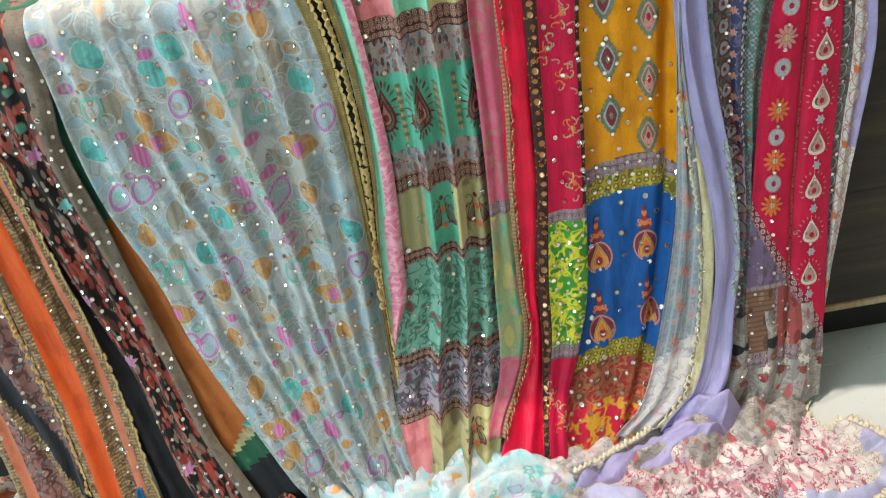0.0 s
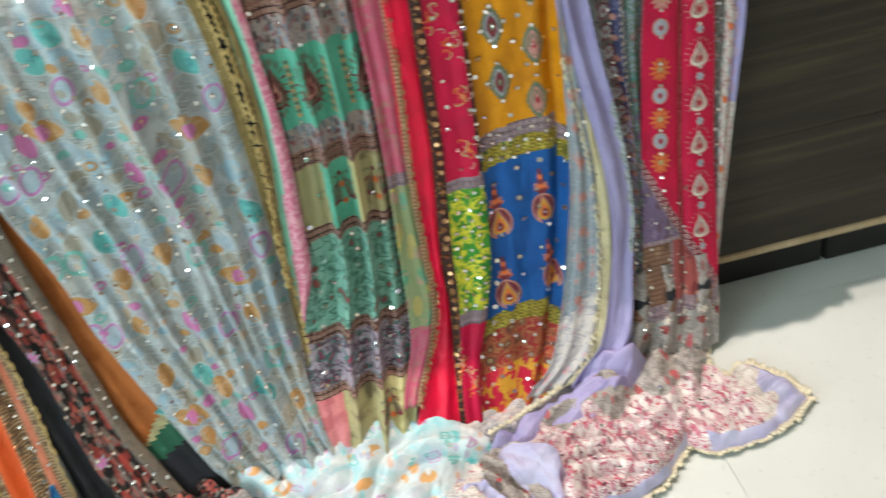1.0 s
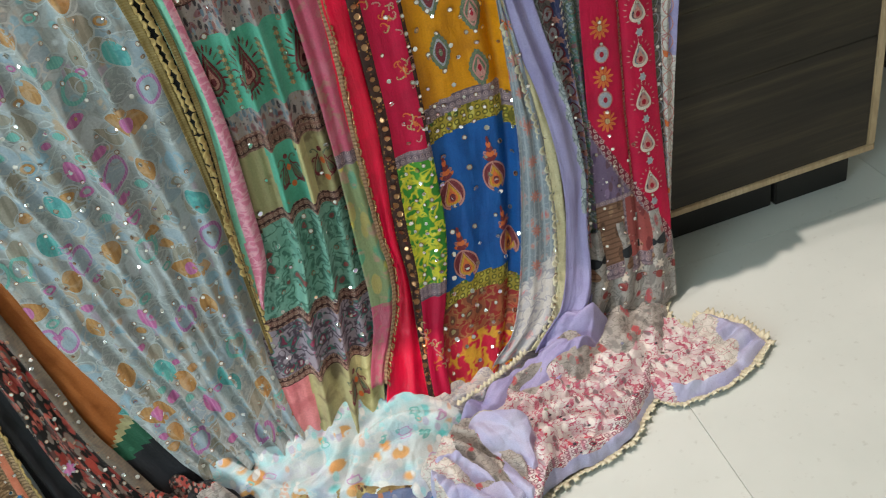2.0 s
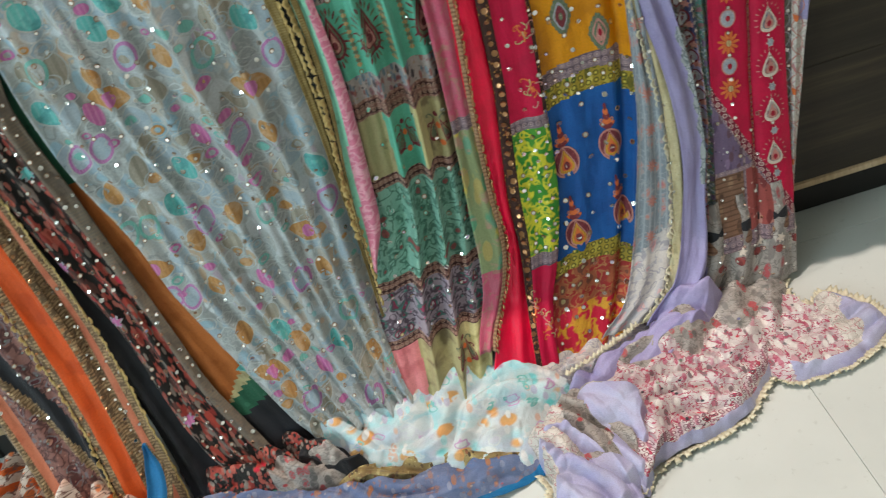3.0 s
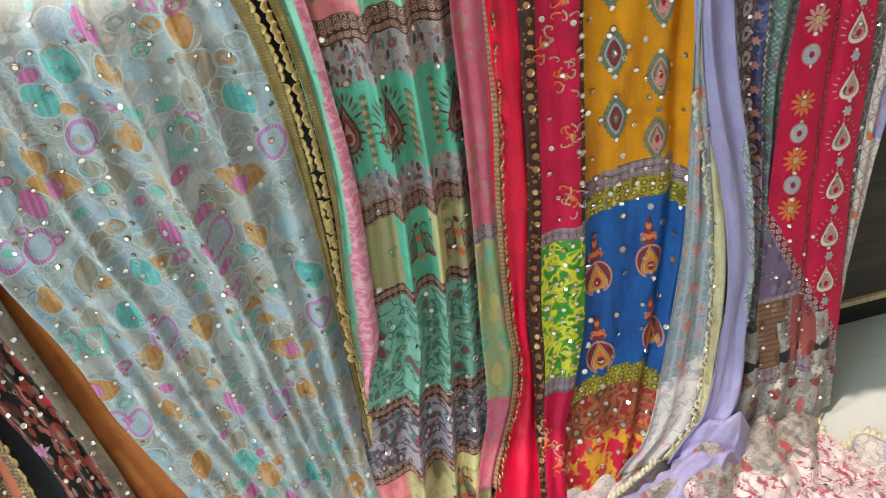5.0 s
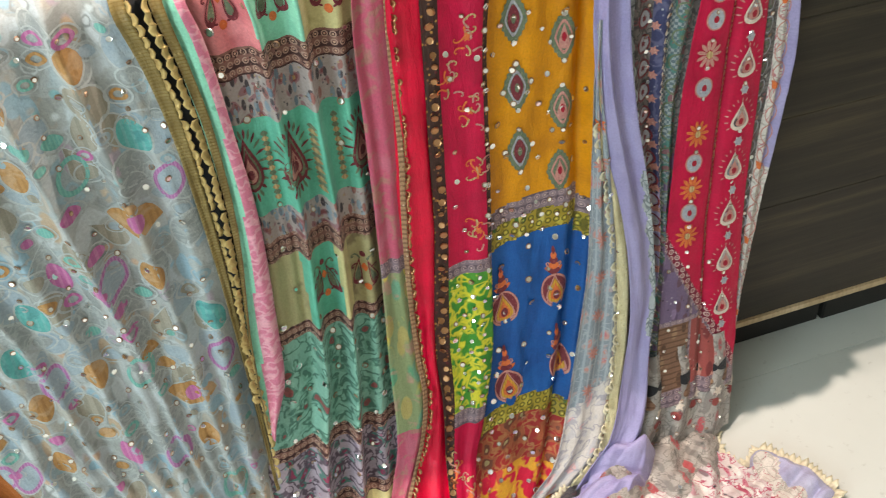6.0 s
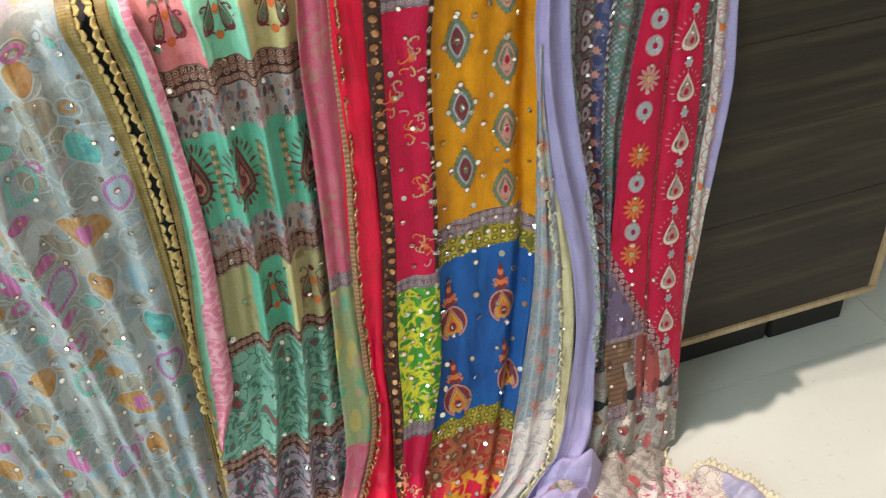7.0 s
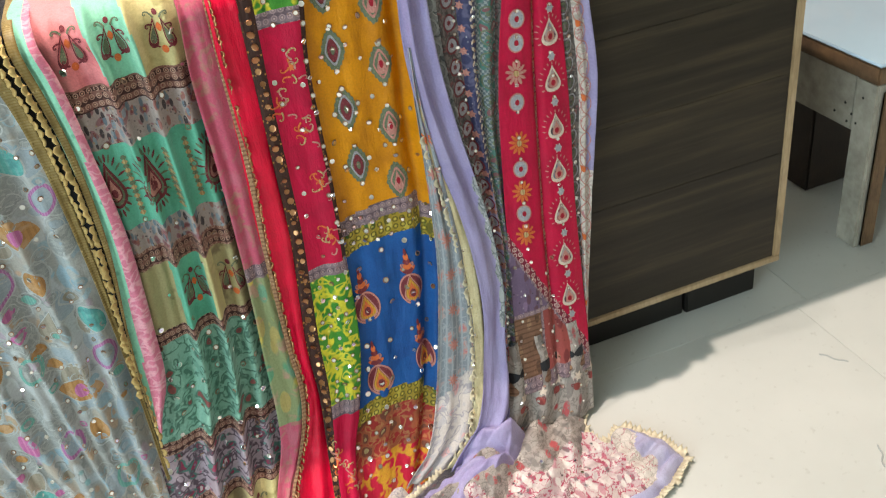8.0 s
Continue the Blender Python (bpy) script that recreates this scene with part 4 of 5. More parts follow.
def kurta_pick(u, z):
    u = u - 0.02 * math.sin(z * 18)
    if z > KZ[0]:
        return 0 if u < 0.34 else 1 if u < 0.62 else 2
    k = sum(z <= q for q in KZ)
    # Band 6: the narrow cream strip paints the bright fold ridge on the olive.
    return {1: 3, 2: 4, 3: 5, 4: 4, 5: 3, 7: 3, 8: 6, 9: 3, 10: 7, 11: 3}.get(k, (8 if u < 0.33 else 5 if u < 0.60 else 2 if u < 0.70 else 8) if k == 6 else (0 if u < 0.3 else 8 if u < 0.75 else 2))


K.mesh("cloth", [CORAL, MINT, CREAM, BROWNBAND, GREYFLOWER, TEALMINT, GREENFLOWER, LILACFLOWER, OLIVE], kurta_pick, g, du=0.0025, dz=0.006, cuts=KZ)
p = Prints(K)
for x, z in ((-0.072, 0.665), (-0.022, 0.660), (0.058, 0.655)):
    p.motif("paisley_motif")
    for k in range(22):
        t = k * math.tau / 22
        p.add((SAGE, MAROONFILL)[k % 2], "leaf", x + 0.0165 * math.cos(t), z + 0.040 * math.sin(t), 0.006, 0.0016, math.atan2(math.sin(t) * 1.4, math.cos(t)), n=8)
    p.add(MAROONFILL, "drop", x, z, 0.0165, 0.036, 0, 0.0013)
    p.add(SAGE, "drop", x, z - 0.002, 0.0125, 0.029, 0, 0.0016, hole=0.8)
    p.add(ROSE, "drop", x, z - 0.006, 0.008, 0.016, 0, 0.0019)
    p.add(MAROONFILL, "circle", x, z - 0.010, 0.004, 0.006, 0, 0.0022)
for x, z in ((-0.048, 0.655), (0.004, 0.652), (0.032, 0.655)):
    p.now = None
    for k in range(14):
        p.add((SANDFILL, SAGE)[k % 2], "diamond", x, z - 0.040 + k * 0.0062, 0.0042, 0.0040, 0, n=8)
for x, z in ((-0.062, 0.848), (-0.012, 0.846), (0.045, 0.843), (-0.016, 0.49), (0.035, 0.485), (-0.03, 0.105)):
    p.motif("sprig_motif")
    for q in (-1, 1):
        p.add(MAROONFILL, "drop", x + q * 0.0085, z - 0.004, 0.0068, 0.021, q * 0.22, 0.0012, hole=0.72)
        p.add(SAGE, "drop", x + q * 0.0085, z - 0.006, 0.0042, 0.012, q * 0.22, 0.0012)
        p.curl(MAROONFILL, x + q * 0.004, z - 0.022, 0.016, 1.57 - q * 1.2, q)
        p.curl(SAGE, x + q * 0.003, z + 0.014, 0.018, 1.57 - q * 0.5, -q)
        p.curl(MAROONFILL, x + q * 0.006, z + 0.006, 0.014, 1.57 - q * 1.3, -q)
    p.add(ORANGEFILL, "diamond", x, z + 0.004, 0.0035, 0.006, 0, 0.0013)
    p.add(ORANGEFILL, "circle", x, z - 0.024, 0.004, 0.005)
    p.add(MAROONFILL, "circle", x, z + 0.022, 0.003, 0.004)
p.make(g)
discs(K, scatter(K, 36, 15, 0.27, 0.42, 0.06, 0.94, 0.024) + scatter(K, 16, 16, 0.17, 0.245, 0.06, 0.94, 0.02) + scatter(K, 34, 17, 0.44, 0.86, 0.08, 0.95, 0.04), 0.0040, MIRROR, g)

# dusty pink chiffon scarf, red satin
c = Cloth([(0.865, 0.072), (0.78, 0.064), (0.64, 0.060), (0.5, 0.054), (0.34, 0.042), (0.2, 0.028), (0.09, -0.01)], [(0.865, 0.110), (0.78, 0.107), (0.64, 0.104), (0.5, 0.092), (0.34, 0.086), (0.27, 0.086), (0.2, 0.068), (0.09, 0.018)], 0.016, 1.5, 0.010, 7.1)
g = garment("ombre_scarf", "dusty pink to olive chiffon scarf with gold beaded edge", "scarf")
c.mesh("cloth", [PINKNET, GREYBAND, LIMENET], bands((0.492, 0), (0.470, 1), (0.225, 2), (-1, 0)), g, cuts=(0.492, 0.470, 0.225))
c.mesh("ribbon", [COPPERRIB], None, g, "copper gold woven ribbon", lift=0.003, u0=0.84, u1=1.0)
scallops(c, 0.98, 0.86, 0.09, 0.0075, 0.0050, BEAD, g, 1, "copper gold beaded edging", 0.006)
c = Cloth([(0.865, 0.098), (0.78, 0.095), (0.64, 0.092), (0.5, 0.082), (0.34, 0.076), (0.2, 0.058), (0.09, 0.02), (0.03, 0.0)], [(0.865, 0.158), (0.78, 0.154), (0.62, 0.148), (0.52, 0.144), (0.45, 0.135), (0.335, 0.118), (0.25, 0.115), (0.12, 0.095), (0.03, 0.085)], 0.0145, 1.0, 0.012, 7.9)
g = garment("red_satin_dupatta", "bright red satin dupatta hanging in one fold", "dupatta")
c.mesh("cloth", [RED], None, g)
c.mesh("hem", [RED], None, g, "narrow rolled red hem", lift=0.0025, u0=0.90, u1=0.985)

# crimson panel with yellow green block
L = Cloth([(0.865, 0.141), (0.78, 0.139), (0.62, 0.133), (0.52, 0.129), (0.45, 0.121), (0.335, 0.107), (0.25, 0.105), (0.12, 0.088), (0.03, 0.078)], [(0.865, 0.228), (0.75, 0.214), (0.6, 0.209), (0.45, 0.200), (0.31, 0.188), (0.2, 0.158), (0.14, 0.136), (0.03, 0.118)], 0.020, 1.5, 0.007, 8.4)
g = garment("crimson_kurta", "crimson silk panel with yellow green scroll block and beads", "kurta")
L.mesh("cloth", [CRIMSON, GREYBAND, LIME, DARKTRIM], lambda u, z: 3 if u < 0.26 or (u > 0.92 and z > 0.457) else bands((0.835, 2), (0.815, 1), (0.457, 0), (0.438, 1), (0.228, 2), (0.205, 1), (-1, 0))(u, z), g, cuts=(0.835, 0.815, 0.457, 0.438, 0.228, 0.205))
p = Prints(L)
for x, z in ((0.190, 0.757), (0.188, 0.666), (0.192, 0.587), (0.186, 0.50), (0.165, 0.71), (0.105, 0.14), (0.118, 0.10)):
    p.motif("vine_motif")
    for k in range(9):
        p.curl((ROSE, ORANGEFILL, SANDFILL)[k % 3], x + 0.004 * math.cos(k * 2.1), z - 0.018 + k * 0.0045, 0.020, k * 2.4 + z * 9, 1 if k % 2 else -1, 0.0012, 9)
    p.add(ORANGEFILL, "flower", x, z, 0.005, 0.006)
p.make(g)
discs(L, column(L, 0.13, 0.86, 0.05, 0.016, 0.002, 11), 0.0045, BEAD, g, "bead_trim", "round gold beads along the edge")
discs(L, scatter(L, 36, 18, 0.23, 0.44, 0.32, 0.93, 0.013) + scatter(L, 26, 19, 0.46, 0.86, 0.34, 0.95, 0.03) + column(L, 0.96, 0.86, 0.46, 0.025, 0.001, 3), 0.0036, MIRROR, g)

# mustard and royal blue kurta
M = Cloth([(0.865, 0.218), (0.75, 0.204), (0.6, 0.199), (0.45, 0.190), (0.31, 0.178), (0.2, 0.148), (0.14, 0.126), (0.02, 0.105)], [(0.865, 0.375), (0.72, 0.372), (0.64, 0.364), (0.51, 0.362), (0.4, 0.350), (0.29, 0.328), (0.16, 0.296), (0.05, 0.255), (0.02, 0.24)], 0.006, 3, 0.006, 9.2, ridges=((0.14, 0.12, 0.003, 0), (0.82, 0.07, -0.012, 0.05), (0.93, 0.06, 0.008, 0)), drift=0.3)
g = garment("mustard_kurta", "mustard silk kurta with a royal blue paisley border", "kurta")
MZ = (0.512, 0.487, 0.456, 0.199, 0.170, 0.10)


def mustard_pick(u, z):
    z -= 0.012 * math.sin(u * 3.0) - 0.006 - (0.02 if u > 0.83 else 0)
    return bands((MZ[0], 0), (MZ[1], 1), (MZ[2], 2), (MZ[3], 3), (MZ[4], 2), (MZ[5], 4), (-1, 5))(u, z)


M.mesh("cloth", [MUSTARD, GREYBAND, GOLDBAND, BLUE, REDFLOWER, REDGOLD], mustard_pick, g, du=0.0025, dz=0.003, cuts=MZ)
p = Prints(M)
for x, z in ((0.251, 0.759), (0.252, 0.674), (0.252, 0.588), (0.314, 0.723), (0.311, 0.632), (0.306, 0.545), (0.25, 0.84), (0.315, 0.81)):
    p.motif("leaf_motif")
    p.add(SAGE, "fringe", x, z, 0.016, 0.029, 0, n=34)
    p.add(GREYFILL if x < 0.28 else ROSE, "diamond", x, z, 0.0115, 0.023, 0, 0.0014, hole=0.8)
    p.add(MAROONFILL if x < 0.28 else ROSE, "drop" if x > 0.28 else "oval", x, z, 0.0075, 0.0165, 0, 0.0018)
    p.add(SAGE if x < 0.28 else DEEPRED, "oval", x, z, 0.003, 0.006, 0, 0.0022)
for x, z, s in ((0.214, 0.364, 1.0), (0.207, 0.236, 1.0), (0.292, 0.368, 0.9), (0.288, 0.245, 0.75)):
    p.motif("paisley_motif")
    p.add(MAROONFILL, "circle", x, z - 0.006, 0.0225 * s, 0.0265, 0, 0.0010, n=30)
    p.add(ROSE, "circle", x, z - 0.006, 0.0225 * s, 0.0265, 0, 0.0013, hole=0.88, n=30)
    p.add(MAROONFILL, "drop", x, z + 0.004, 0.012 * s, 0.030, 0, 0.0012)
    p.add(ROSE, "drop", x, z - 0.005, 0.0180 * s, 0.025, 0, 0.0014, hole=0.84, n=30)
    p.add(GOLDFILL, "drop", x, z - 0.006, 0.0150 * s, 0.0205, 0, 0.0016, n=26)
    p.add(ORANGEFILL, "drop", x, z - 0.008, 0.0105 * s, 0.014, 0, 0.0018)
    p.add(MAROONFILL, "circle", x, z - 0.012, 0.0055 * s, 0.007, 0, 0.0021)
    for q in (-1, 1):
        p.add(BLUE, "leaf", x + q * 0.0035 * s, z - 0.031, 0.008, 0.0042, 1.57 - q * 0.35, 0.0017)
        p.add(ORANGEFILL, "leaf", x + q * 0.0075 * s, z + 0.027, 0.007, 0.003, q * 0.7)
        p.curl(ROSE, x + q * 0.004, z + 0.030, 0.014, 1.57 - q * 1.0, q)
    for k in range(5):
        p.add((MAROONFILL, ORANGEFILL)[k % 2], "oval", x, z + 0.026 + 0.0082 * k, 0.0088 - 0.0016 * k, 0.0062, 0, 0.0012 + 0.0002 * k)
p.make(g)
MD = [(x + dx, z + dz) for x, z in ((0.251, 0.759), (0.252, 0.674), (0.252, 0.588), (0.314, 0.723), (0.311, 0.632)) for dx, dz in ((0, 0.030), (0.018, 0.004), (-0.017, -0.004), (0, -0.030), (0, 0))]
discs(M, MD + scatter(M, 34, 21, 0.53, 0.86, 0.06, 0.95, 0.02) + scatter(M, 22, 22, 0.46, 0.51, 0.05, 0.95, 0.014), 0.0038, MIRROR, g)
discs(M, scatter(M, 26, 23, 0.21, 0.45, 0.1, 0.95, 0.03) + [(0.214, 0.352), (0.207, 0.224), (0.292, 0.355), (0.288, 0.232)] + scatter(M, 30, 24, 0.04, 0.19, 0.08, 0.95, 0.018), 0.0042, MIRROR, g)

# sheer grey scarf with pale gold lace
c = Cloth([(0.74, 0.352), (0.66, 0.350), (0.55, 0.348), (0.41, 0.340), (0.28, 0.316), (0.17, 0.287), (0.085, 0.250), (0.04, 0.20)], [(0.74, 0.356), (0.66, 0.360), (0.55, 0.378), (0.41, 0.395), (0.28, 0.392), (0.17, 0.372), (0.085, 0.345), (0.04, 0.29)], 0.018, 2.5, 0.008, 10.3)
g = garment("sheer_scarf", "sheer grey scarf with rose flowers and pale gold lace", "scarf")
c.mesh("cloth", [SHEER, WHITENET], lambda u, z: 0 if z > 0.16 + 0.05 * u else 1, g, over=0.0)
p = Prints(c)
for z in (0.60, 0.545, 0.49, 0.43, 0.37, 0.31, 0.25, 0.19):
    a, b = c.span(z)
    p.motif("flower_motif")
    p.add(ROSE if round(z * 100) % 2 else ORANGEFILL, "flower", a + 0.35 * (b - a), z, 0.010, 0.012, n=36)
p.make(g)
e = Cloth([(0.72, 0.3545), (0.66, 0.3555), (0.60, 0.3565), (0.52, 0.366), (0.41, 0.379), (0.28, 0.376), (0.17, 0.357), (0.085, 0.328), (0.04, 0.275)], [(0.72, 0.356), (0.66, 0.359), (0.60, 0.366), (0.52, 0.381), (0.41, 0.398), (0.28, 0.396), (0.17, 0.376), (0.085, 0.349), (0.04, 0.297)], 0.021, 1, 0.002, 10.8)
e.mesh("gold_border", [PALERIB], None, g, "pale gold ribbon border", z0=0.72)
scallops(e, 0.04, 0.60, 0.05, 0.012, 0.010, PALEGOLD, g, -1)
discs(c, column(c, 0.8, 0.6, 0.1, 0.05, 0.006, 9), 0.003, MIRROR, g)

# lilac satin
c = Cloth([(0.865, 0.350), (0.82, 0.348), (0.71, 0.347), (0.59, 0.361), (0.46, 0.388), (0.33, 0.397), (0.23, 0.386), (0.1, 0.345), (0.04, 0.28)], [(0.865, 0.386), (0.82, 0.386), (0.71, 0.392), (0.59, 0.408), (0.46, 0.430), (0.33, 0.440), (0.23, 0.424), (0.1, 0.405), (0.04, 0.36)], 0.022, 1.3, 0.016, 11.4, drift=0.6)
g = garment("lilac_satin_scarf", "plain lilac satin scarf twisted along its length", "scarf")
c.mesh("cloth", [LILAC, SCALE], lambda u, z: 1 if u > 0.85 + 0.12 * math.sin(z * 160) * 0.4 and 0.25 < z < 0.52 else 0, g)

# grey, taupe and navy printed scarf in narrow folds
P = Cloth([(0.865, 0.372), (0.82, 0.374), (0.71, 0.382), (0.59, 0.398), (0.46, 0.422), (0.33, 0.432), (0.23, 0.408), (0.12, 0.395), (0.04, 0.36)], [(0.865, 0.525), (0.76, 0.510), (0.68, 0.498), (0.59, 0.488), (0.49, 0.481), (0.366, 0.474), (0.22, 0.460), (0.12, 0.452), (0.04, 0.43)], 0.0, 3.5, 0.014, 12.6, drift=0.35)
g = garment("grey_navy_scarf", "grey, taupe and navy printed scarf in narrow folds", "scarf")
P.mesh("cloth", [SCALE, TAUPE, NAVY, MESHGREY, LILAC, PATCHWORK], lambda u, z: (0 if u < 0.22 else 1 if u < 0.45 else 2 if u < 0.66 else 3 if u < 0.9 else 1) if z > 0.42 + 0.1 * u else (4 if u < 0.24 else 2 if u < 0.38 else 4 if u < 0.6 else 3 if u < 0.7 else 5), g, du=0.0025)
p = Prints(P)
for k in range(22):
    z = 0.85 - 0.033 * k
    a, b = P.span(z)
    for u, size, ring, fill in ((0.11, 1.0, VEIL, GREYFLAT), (0.34, 0.85, MAROONFILL, GREYFILL), (0.78, 0.8, SAGE, MESHGREY)):
        if z < 0.42 and u < 0.2 or z < 0.12:
            continue
        x = a + u * (b - a)
        p.motif("medallion_motif")
        p.add(ring, "circle", x, z, 0.0125 * size, 0.0150 * size, 0, 0.0010, hole=0.82, n=18)
        p.add(fill, "circle", x, z, 0.0095 * size, 0.0115 * size, 0, 0.0008, n=16)
        p.add(ring, "flower", x, z, 0.0050 * size, 0.0060 * size, 0.3, 0.0013, n=18)
    p.now = None
    for i in range(3):
        p.add(CREAMFILL, "oval", a + 0.58 * (b - a), z - 0.011 * i, 0.0022, 0.0042, 0.5 if i % 2 else -0.5, 0.0011, n=8)
    p.add(ROSE, "flower", a + 0.47 * (b - a), z - 0.012, 0.006, 0.007, 0.2, 0.0011, n=18)
p.make(g)
discs(P, column(P, 0.40, 0.85, 0.1, 0.02, 0.002, 13) + column(P, 0.62, 0.85, 0.2, 0.012, 0.0008, 14) + column(P, 0.93, 0.6, 0.1, 0.035, 0.003, 15), 0.0030, MIRROR, g)

# crimson flower kurta
Q = Cloth([(0.865, 0.515), (0.76, 0.502), (0.68, 0.490), (0.59, 0.480), (0.49, 0.473), (0.366, 0.464), (0.22, 0.450), (0.10, 0.440)], [(0.865, 0.600), (0.76, 0.596), (0.58, 0.600), (0.4, 0.594), (0.2, 0.588), (0.10, 0.580)], 0.008, 1.0, 0.002, 13.2, ridges=((0.28, 0.22, 0.006, 0), (0.78, 0.22, 0.006, 0), (0.55, 0.05, -0.009, 0)), drift=0.2)
g = garment("crimson_flower_kurta", "crimson kurta with flower and teardrop columns and patchwork hem", "kurta")


def flower_pick(u, z):
    d = z - (0.385 - 0.25 * u)
    if z < 0.128:
        return 3
    return 0 if d > 0.012 and not (0.515 < u < 0.55) else 1 if d > -0.012 else 3 if d > -0.018 or abs(z - 0.245) < 0.005 or abs(u - 0.38) < 0.02 else (2 if z > 0.25 else 4 if u < 0.38 else 5)


Q.mesh("cloth", [CRIMSON, MAROON, PATCHWORK, GREYBAND, BROWNPATCH, REDPATCH], flower_pick, g, du=0.0025, dz=0.004)
p = Prints(Q)
for k, z in enumerate((0.80, 0.735, 0.654, 0.609, 0.543, 0.500, 0.461, 0.424, 0.387, 0.70)):
    a, b = Q.span(z)
    x = a + 0.24 * (b - a)
    p.motif("flower_motif")
    if k % 2:
        p.add(ROSE, "circle", x, z, 0.0125, 0.0145, 0, 0.0009, hole=0.8)
        p.add(GREYFILL, "circle", x, z, 0.0105, 0.0125, 0, 0.0013)
        p.add(DEEPRED, "circle", x, z, 0.0035, 0.0045, 0, 0.0018)
        continue
    petal = ORANGEFILL if z < 0.6 else ROSE
    for i in range(11):
        t = i * math.tau / 11
        p.add(petal, "circle", x + 0.0105 * math.cos(t), z + 0.0125 * math.sin(t), 0.0072, 0.0026, math.atan2(math.sin(t) * 1.2, math.cos(t)), 0.0012, n=8)
    p.add(SANDFILL, "circle", x, z, 0.0042, 0.0052, 0, 0.0017)
for z in (0.84, 0.775, 0.702, 0.629, 0.552, 0.477, 0.404, 0.328, 0.252):
    a, b = Q.span(z)
    x = a + 0.77 * (b - a)
    p.motif("teardrop_motif")
    p.add(CREAMFILL, "drop", x, z, 0.0160, 0.0225, 0, 0.0009, hole=0.74)
    p.add(GREYFLOWER, "drop", x, z - 0.0015, 0.0125, 0.0175, 0, 0.0006)
    p.add(ROSE, "drop", x, z - 0.0025, 0.0088, 0.0125, 0, 0.0017)
    p.add(DEEPRED, "circle", x, z - 0.006, 0.0038, 0.0048, 0, 0.0020)
    for i in range(13):
        t = (i / 12 - 0.5) * 4.2 + math.pi / 2
        p.add(ROSE, "circle", x + 0.0195 * math.cos(t), z - 0.002 + 0.0275 * math.sin(t), 0.0011, 0.0026, t - math.pi / 2, 0.0010, n=6)
    p.add(CREAMFILL, "flower", x, z - 0.037, 0.0075, 0.0088, 0, 0.0010, n=18)
    p.add(GREYFILL, "circle", x, z - 0.037, 0.0052, 0.0062, 0, 0.0014)
p.make(g)
discs(Q, column(Q, 0.77, 0.86, 0.15, 0.0375, 0.001, 21) + column(Q, 0.24, 0.86, 0.36, 0.0385, 0.001, 22) + scatter(Q, 22, 26, 0.11, 0.34, 0.05, 0.6, 0.02), 0.0030, MIRROR, g)
discs(Q, column(Q, 0.535, 0.86, 0.27, 0.007, 0.0005, 23), 0.0018, BEAD, g, "bead_trim", "tiny beads along the fold")

c = Cloth([(0.865, 0.585), (0.76, 0.585), (0.58, 0.590), (0.4, 0.585), (0.2, 0.578), (0.10, 0.570)], [(0.865, 0.645), (0.78, 0.646), (0.73, 0.646), (0.61, 0.653), (0.48, 0.638), (0.34, 0.620), (0.21, 0.598), (0.10, 0.580)], 0.0, 2.0, 0.010, 14.1)
g = garment("lace_scarf", "taupe printed scarf with white lace and lilac edge", "scarf")
c.mesh("cloth", [TAUPE, WHITELACE, LILAC], lambda u, z: 0 if u < 0.52 else 1 if u < 0.80 + 0.03 * math.sin(z * 120) or z < 0.45 else 2, g, du=0.0025)
p = Prints(c)
for k in range(24):
    z = 0.85 - 0.030 * k
    a, b = c.span(z)
    p.motif("swirl_motif")
    p.add(GREYFILL, "circle", a + 0.26 * (b - a), z, 0.0105, 0.0120, 0, 0.0010, hole=0.80, n=16)
    p.add(SAGE, "circle", a + 0.26 * (b - a), z, 0.0060, 0.0070, 0, 0.0010, hole=0.6, n=14)
    p.now = None
    p.add(ROSE, "circle", a + 0.70 * (b - a), z - 0.015, 0.0100, 0.0150, 0, 0.0010, hole=0.88, n=16)
    if k % 4 == 1:
        p.add(ORANGEFILL, "drop", a + 0.62 * (b - a), z, 0.0055, 0.0075, 0.5, 0.0012, n=12)
p.make(g)
discs(c, column(c, 0.35, 0.86, 0.12, 0.03, 0.004, 31), 0.0032, MIRROR, g)

# printed skirt beneath the hems, reaching the floor
c = Cloth([(0.20, 0.405), (0.13, 0.405), (0.06, 0.385), (0.015, 0.35)], [(0.20, 0.585), (0.13, 0.586), (0.06, 0.580), (0.015, 0.575)], 0.004, 3, 0.016, 16.3)
g = garment("paisley_skirt", "grey and red paisley printed skirt hem touching the floor", "skirt")
c.mesh("cloth", [GREYPINK], None, g, over=0.0)
p = Prints(c)
for k in range(5):
    a, b = c.span(0.13)
    x = a + (0.1 + 0.2 * k) * (b - a)
    p.motif("scallop_motif")
    p.add(INK, "oval", x, 0.142, 0.019, 0.010, 0.1 * (-1) ** k, 0.0010)
    p.add(BROWNPATCH, "drop", x, 0.122, 0.012, 0.013, 0, 0.0013)
    p.add(CREAMFILL, "flower", x + 0.018, 0.098, 0.009, 0.010, 0, 0.0013)
    p.curl(MAROONFILL, x + 0.012, 0.075, 0.020, 0.6 * k, 1 if k % 2 else -1)
    p.add(REDPATCH, "circle", x + 0.012, 0.080, 0.007, 0.007, 0.4, 0.0013)
p.make(g)
discs(c, scatter(c, 16, 41, 0.03, 0.12, 0.05, 0.95, 0.02), 0.003, MIRROR, g)

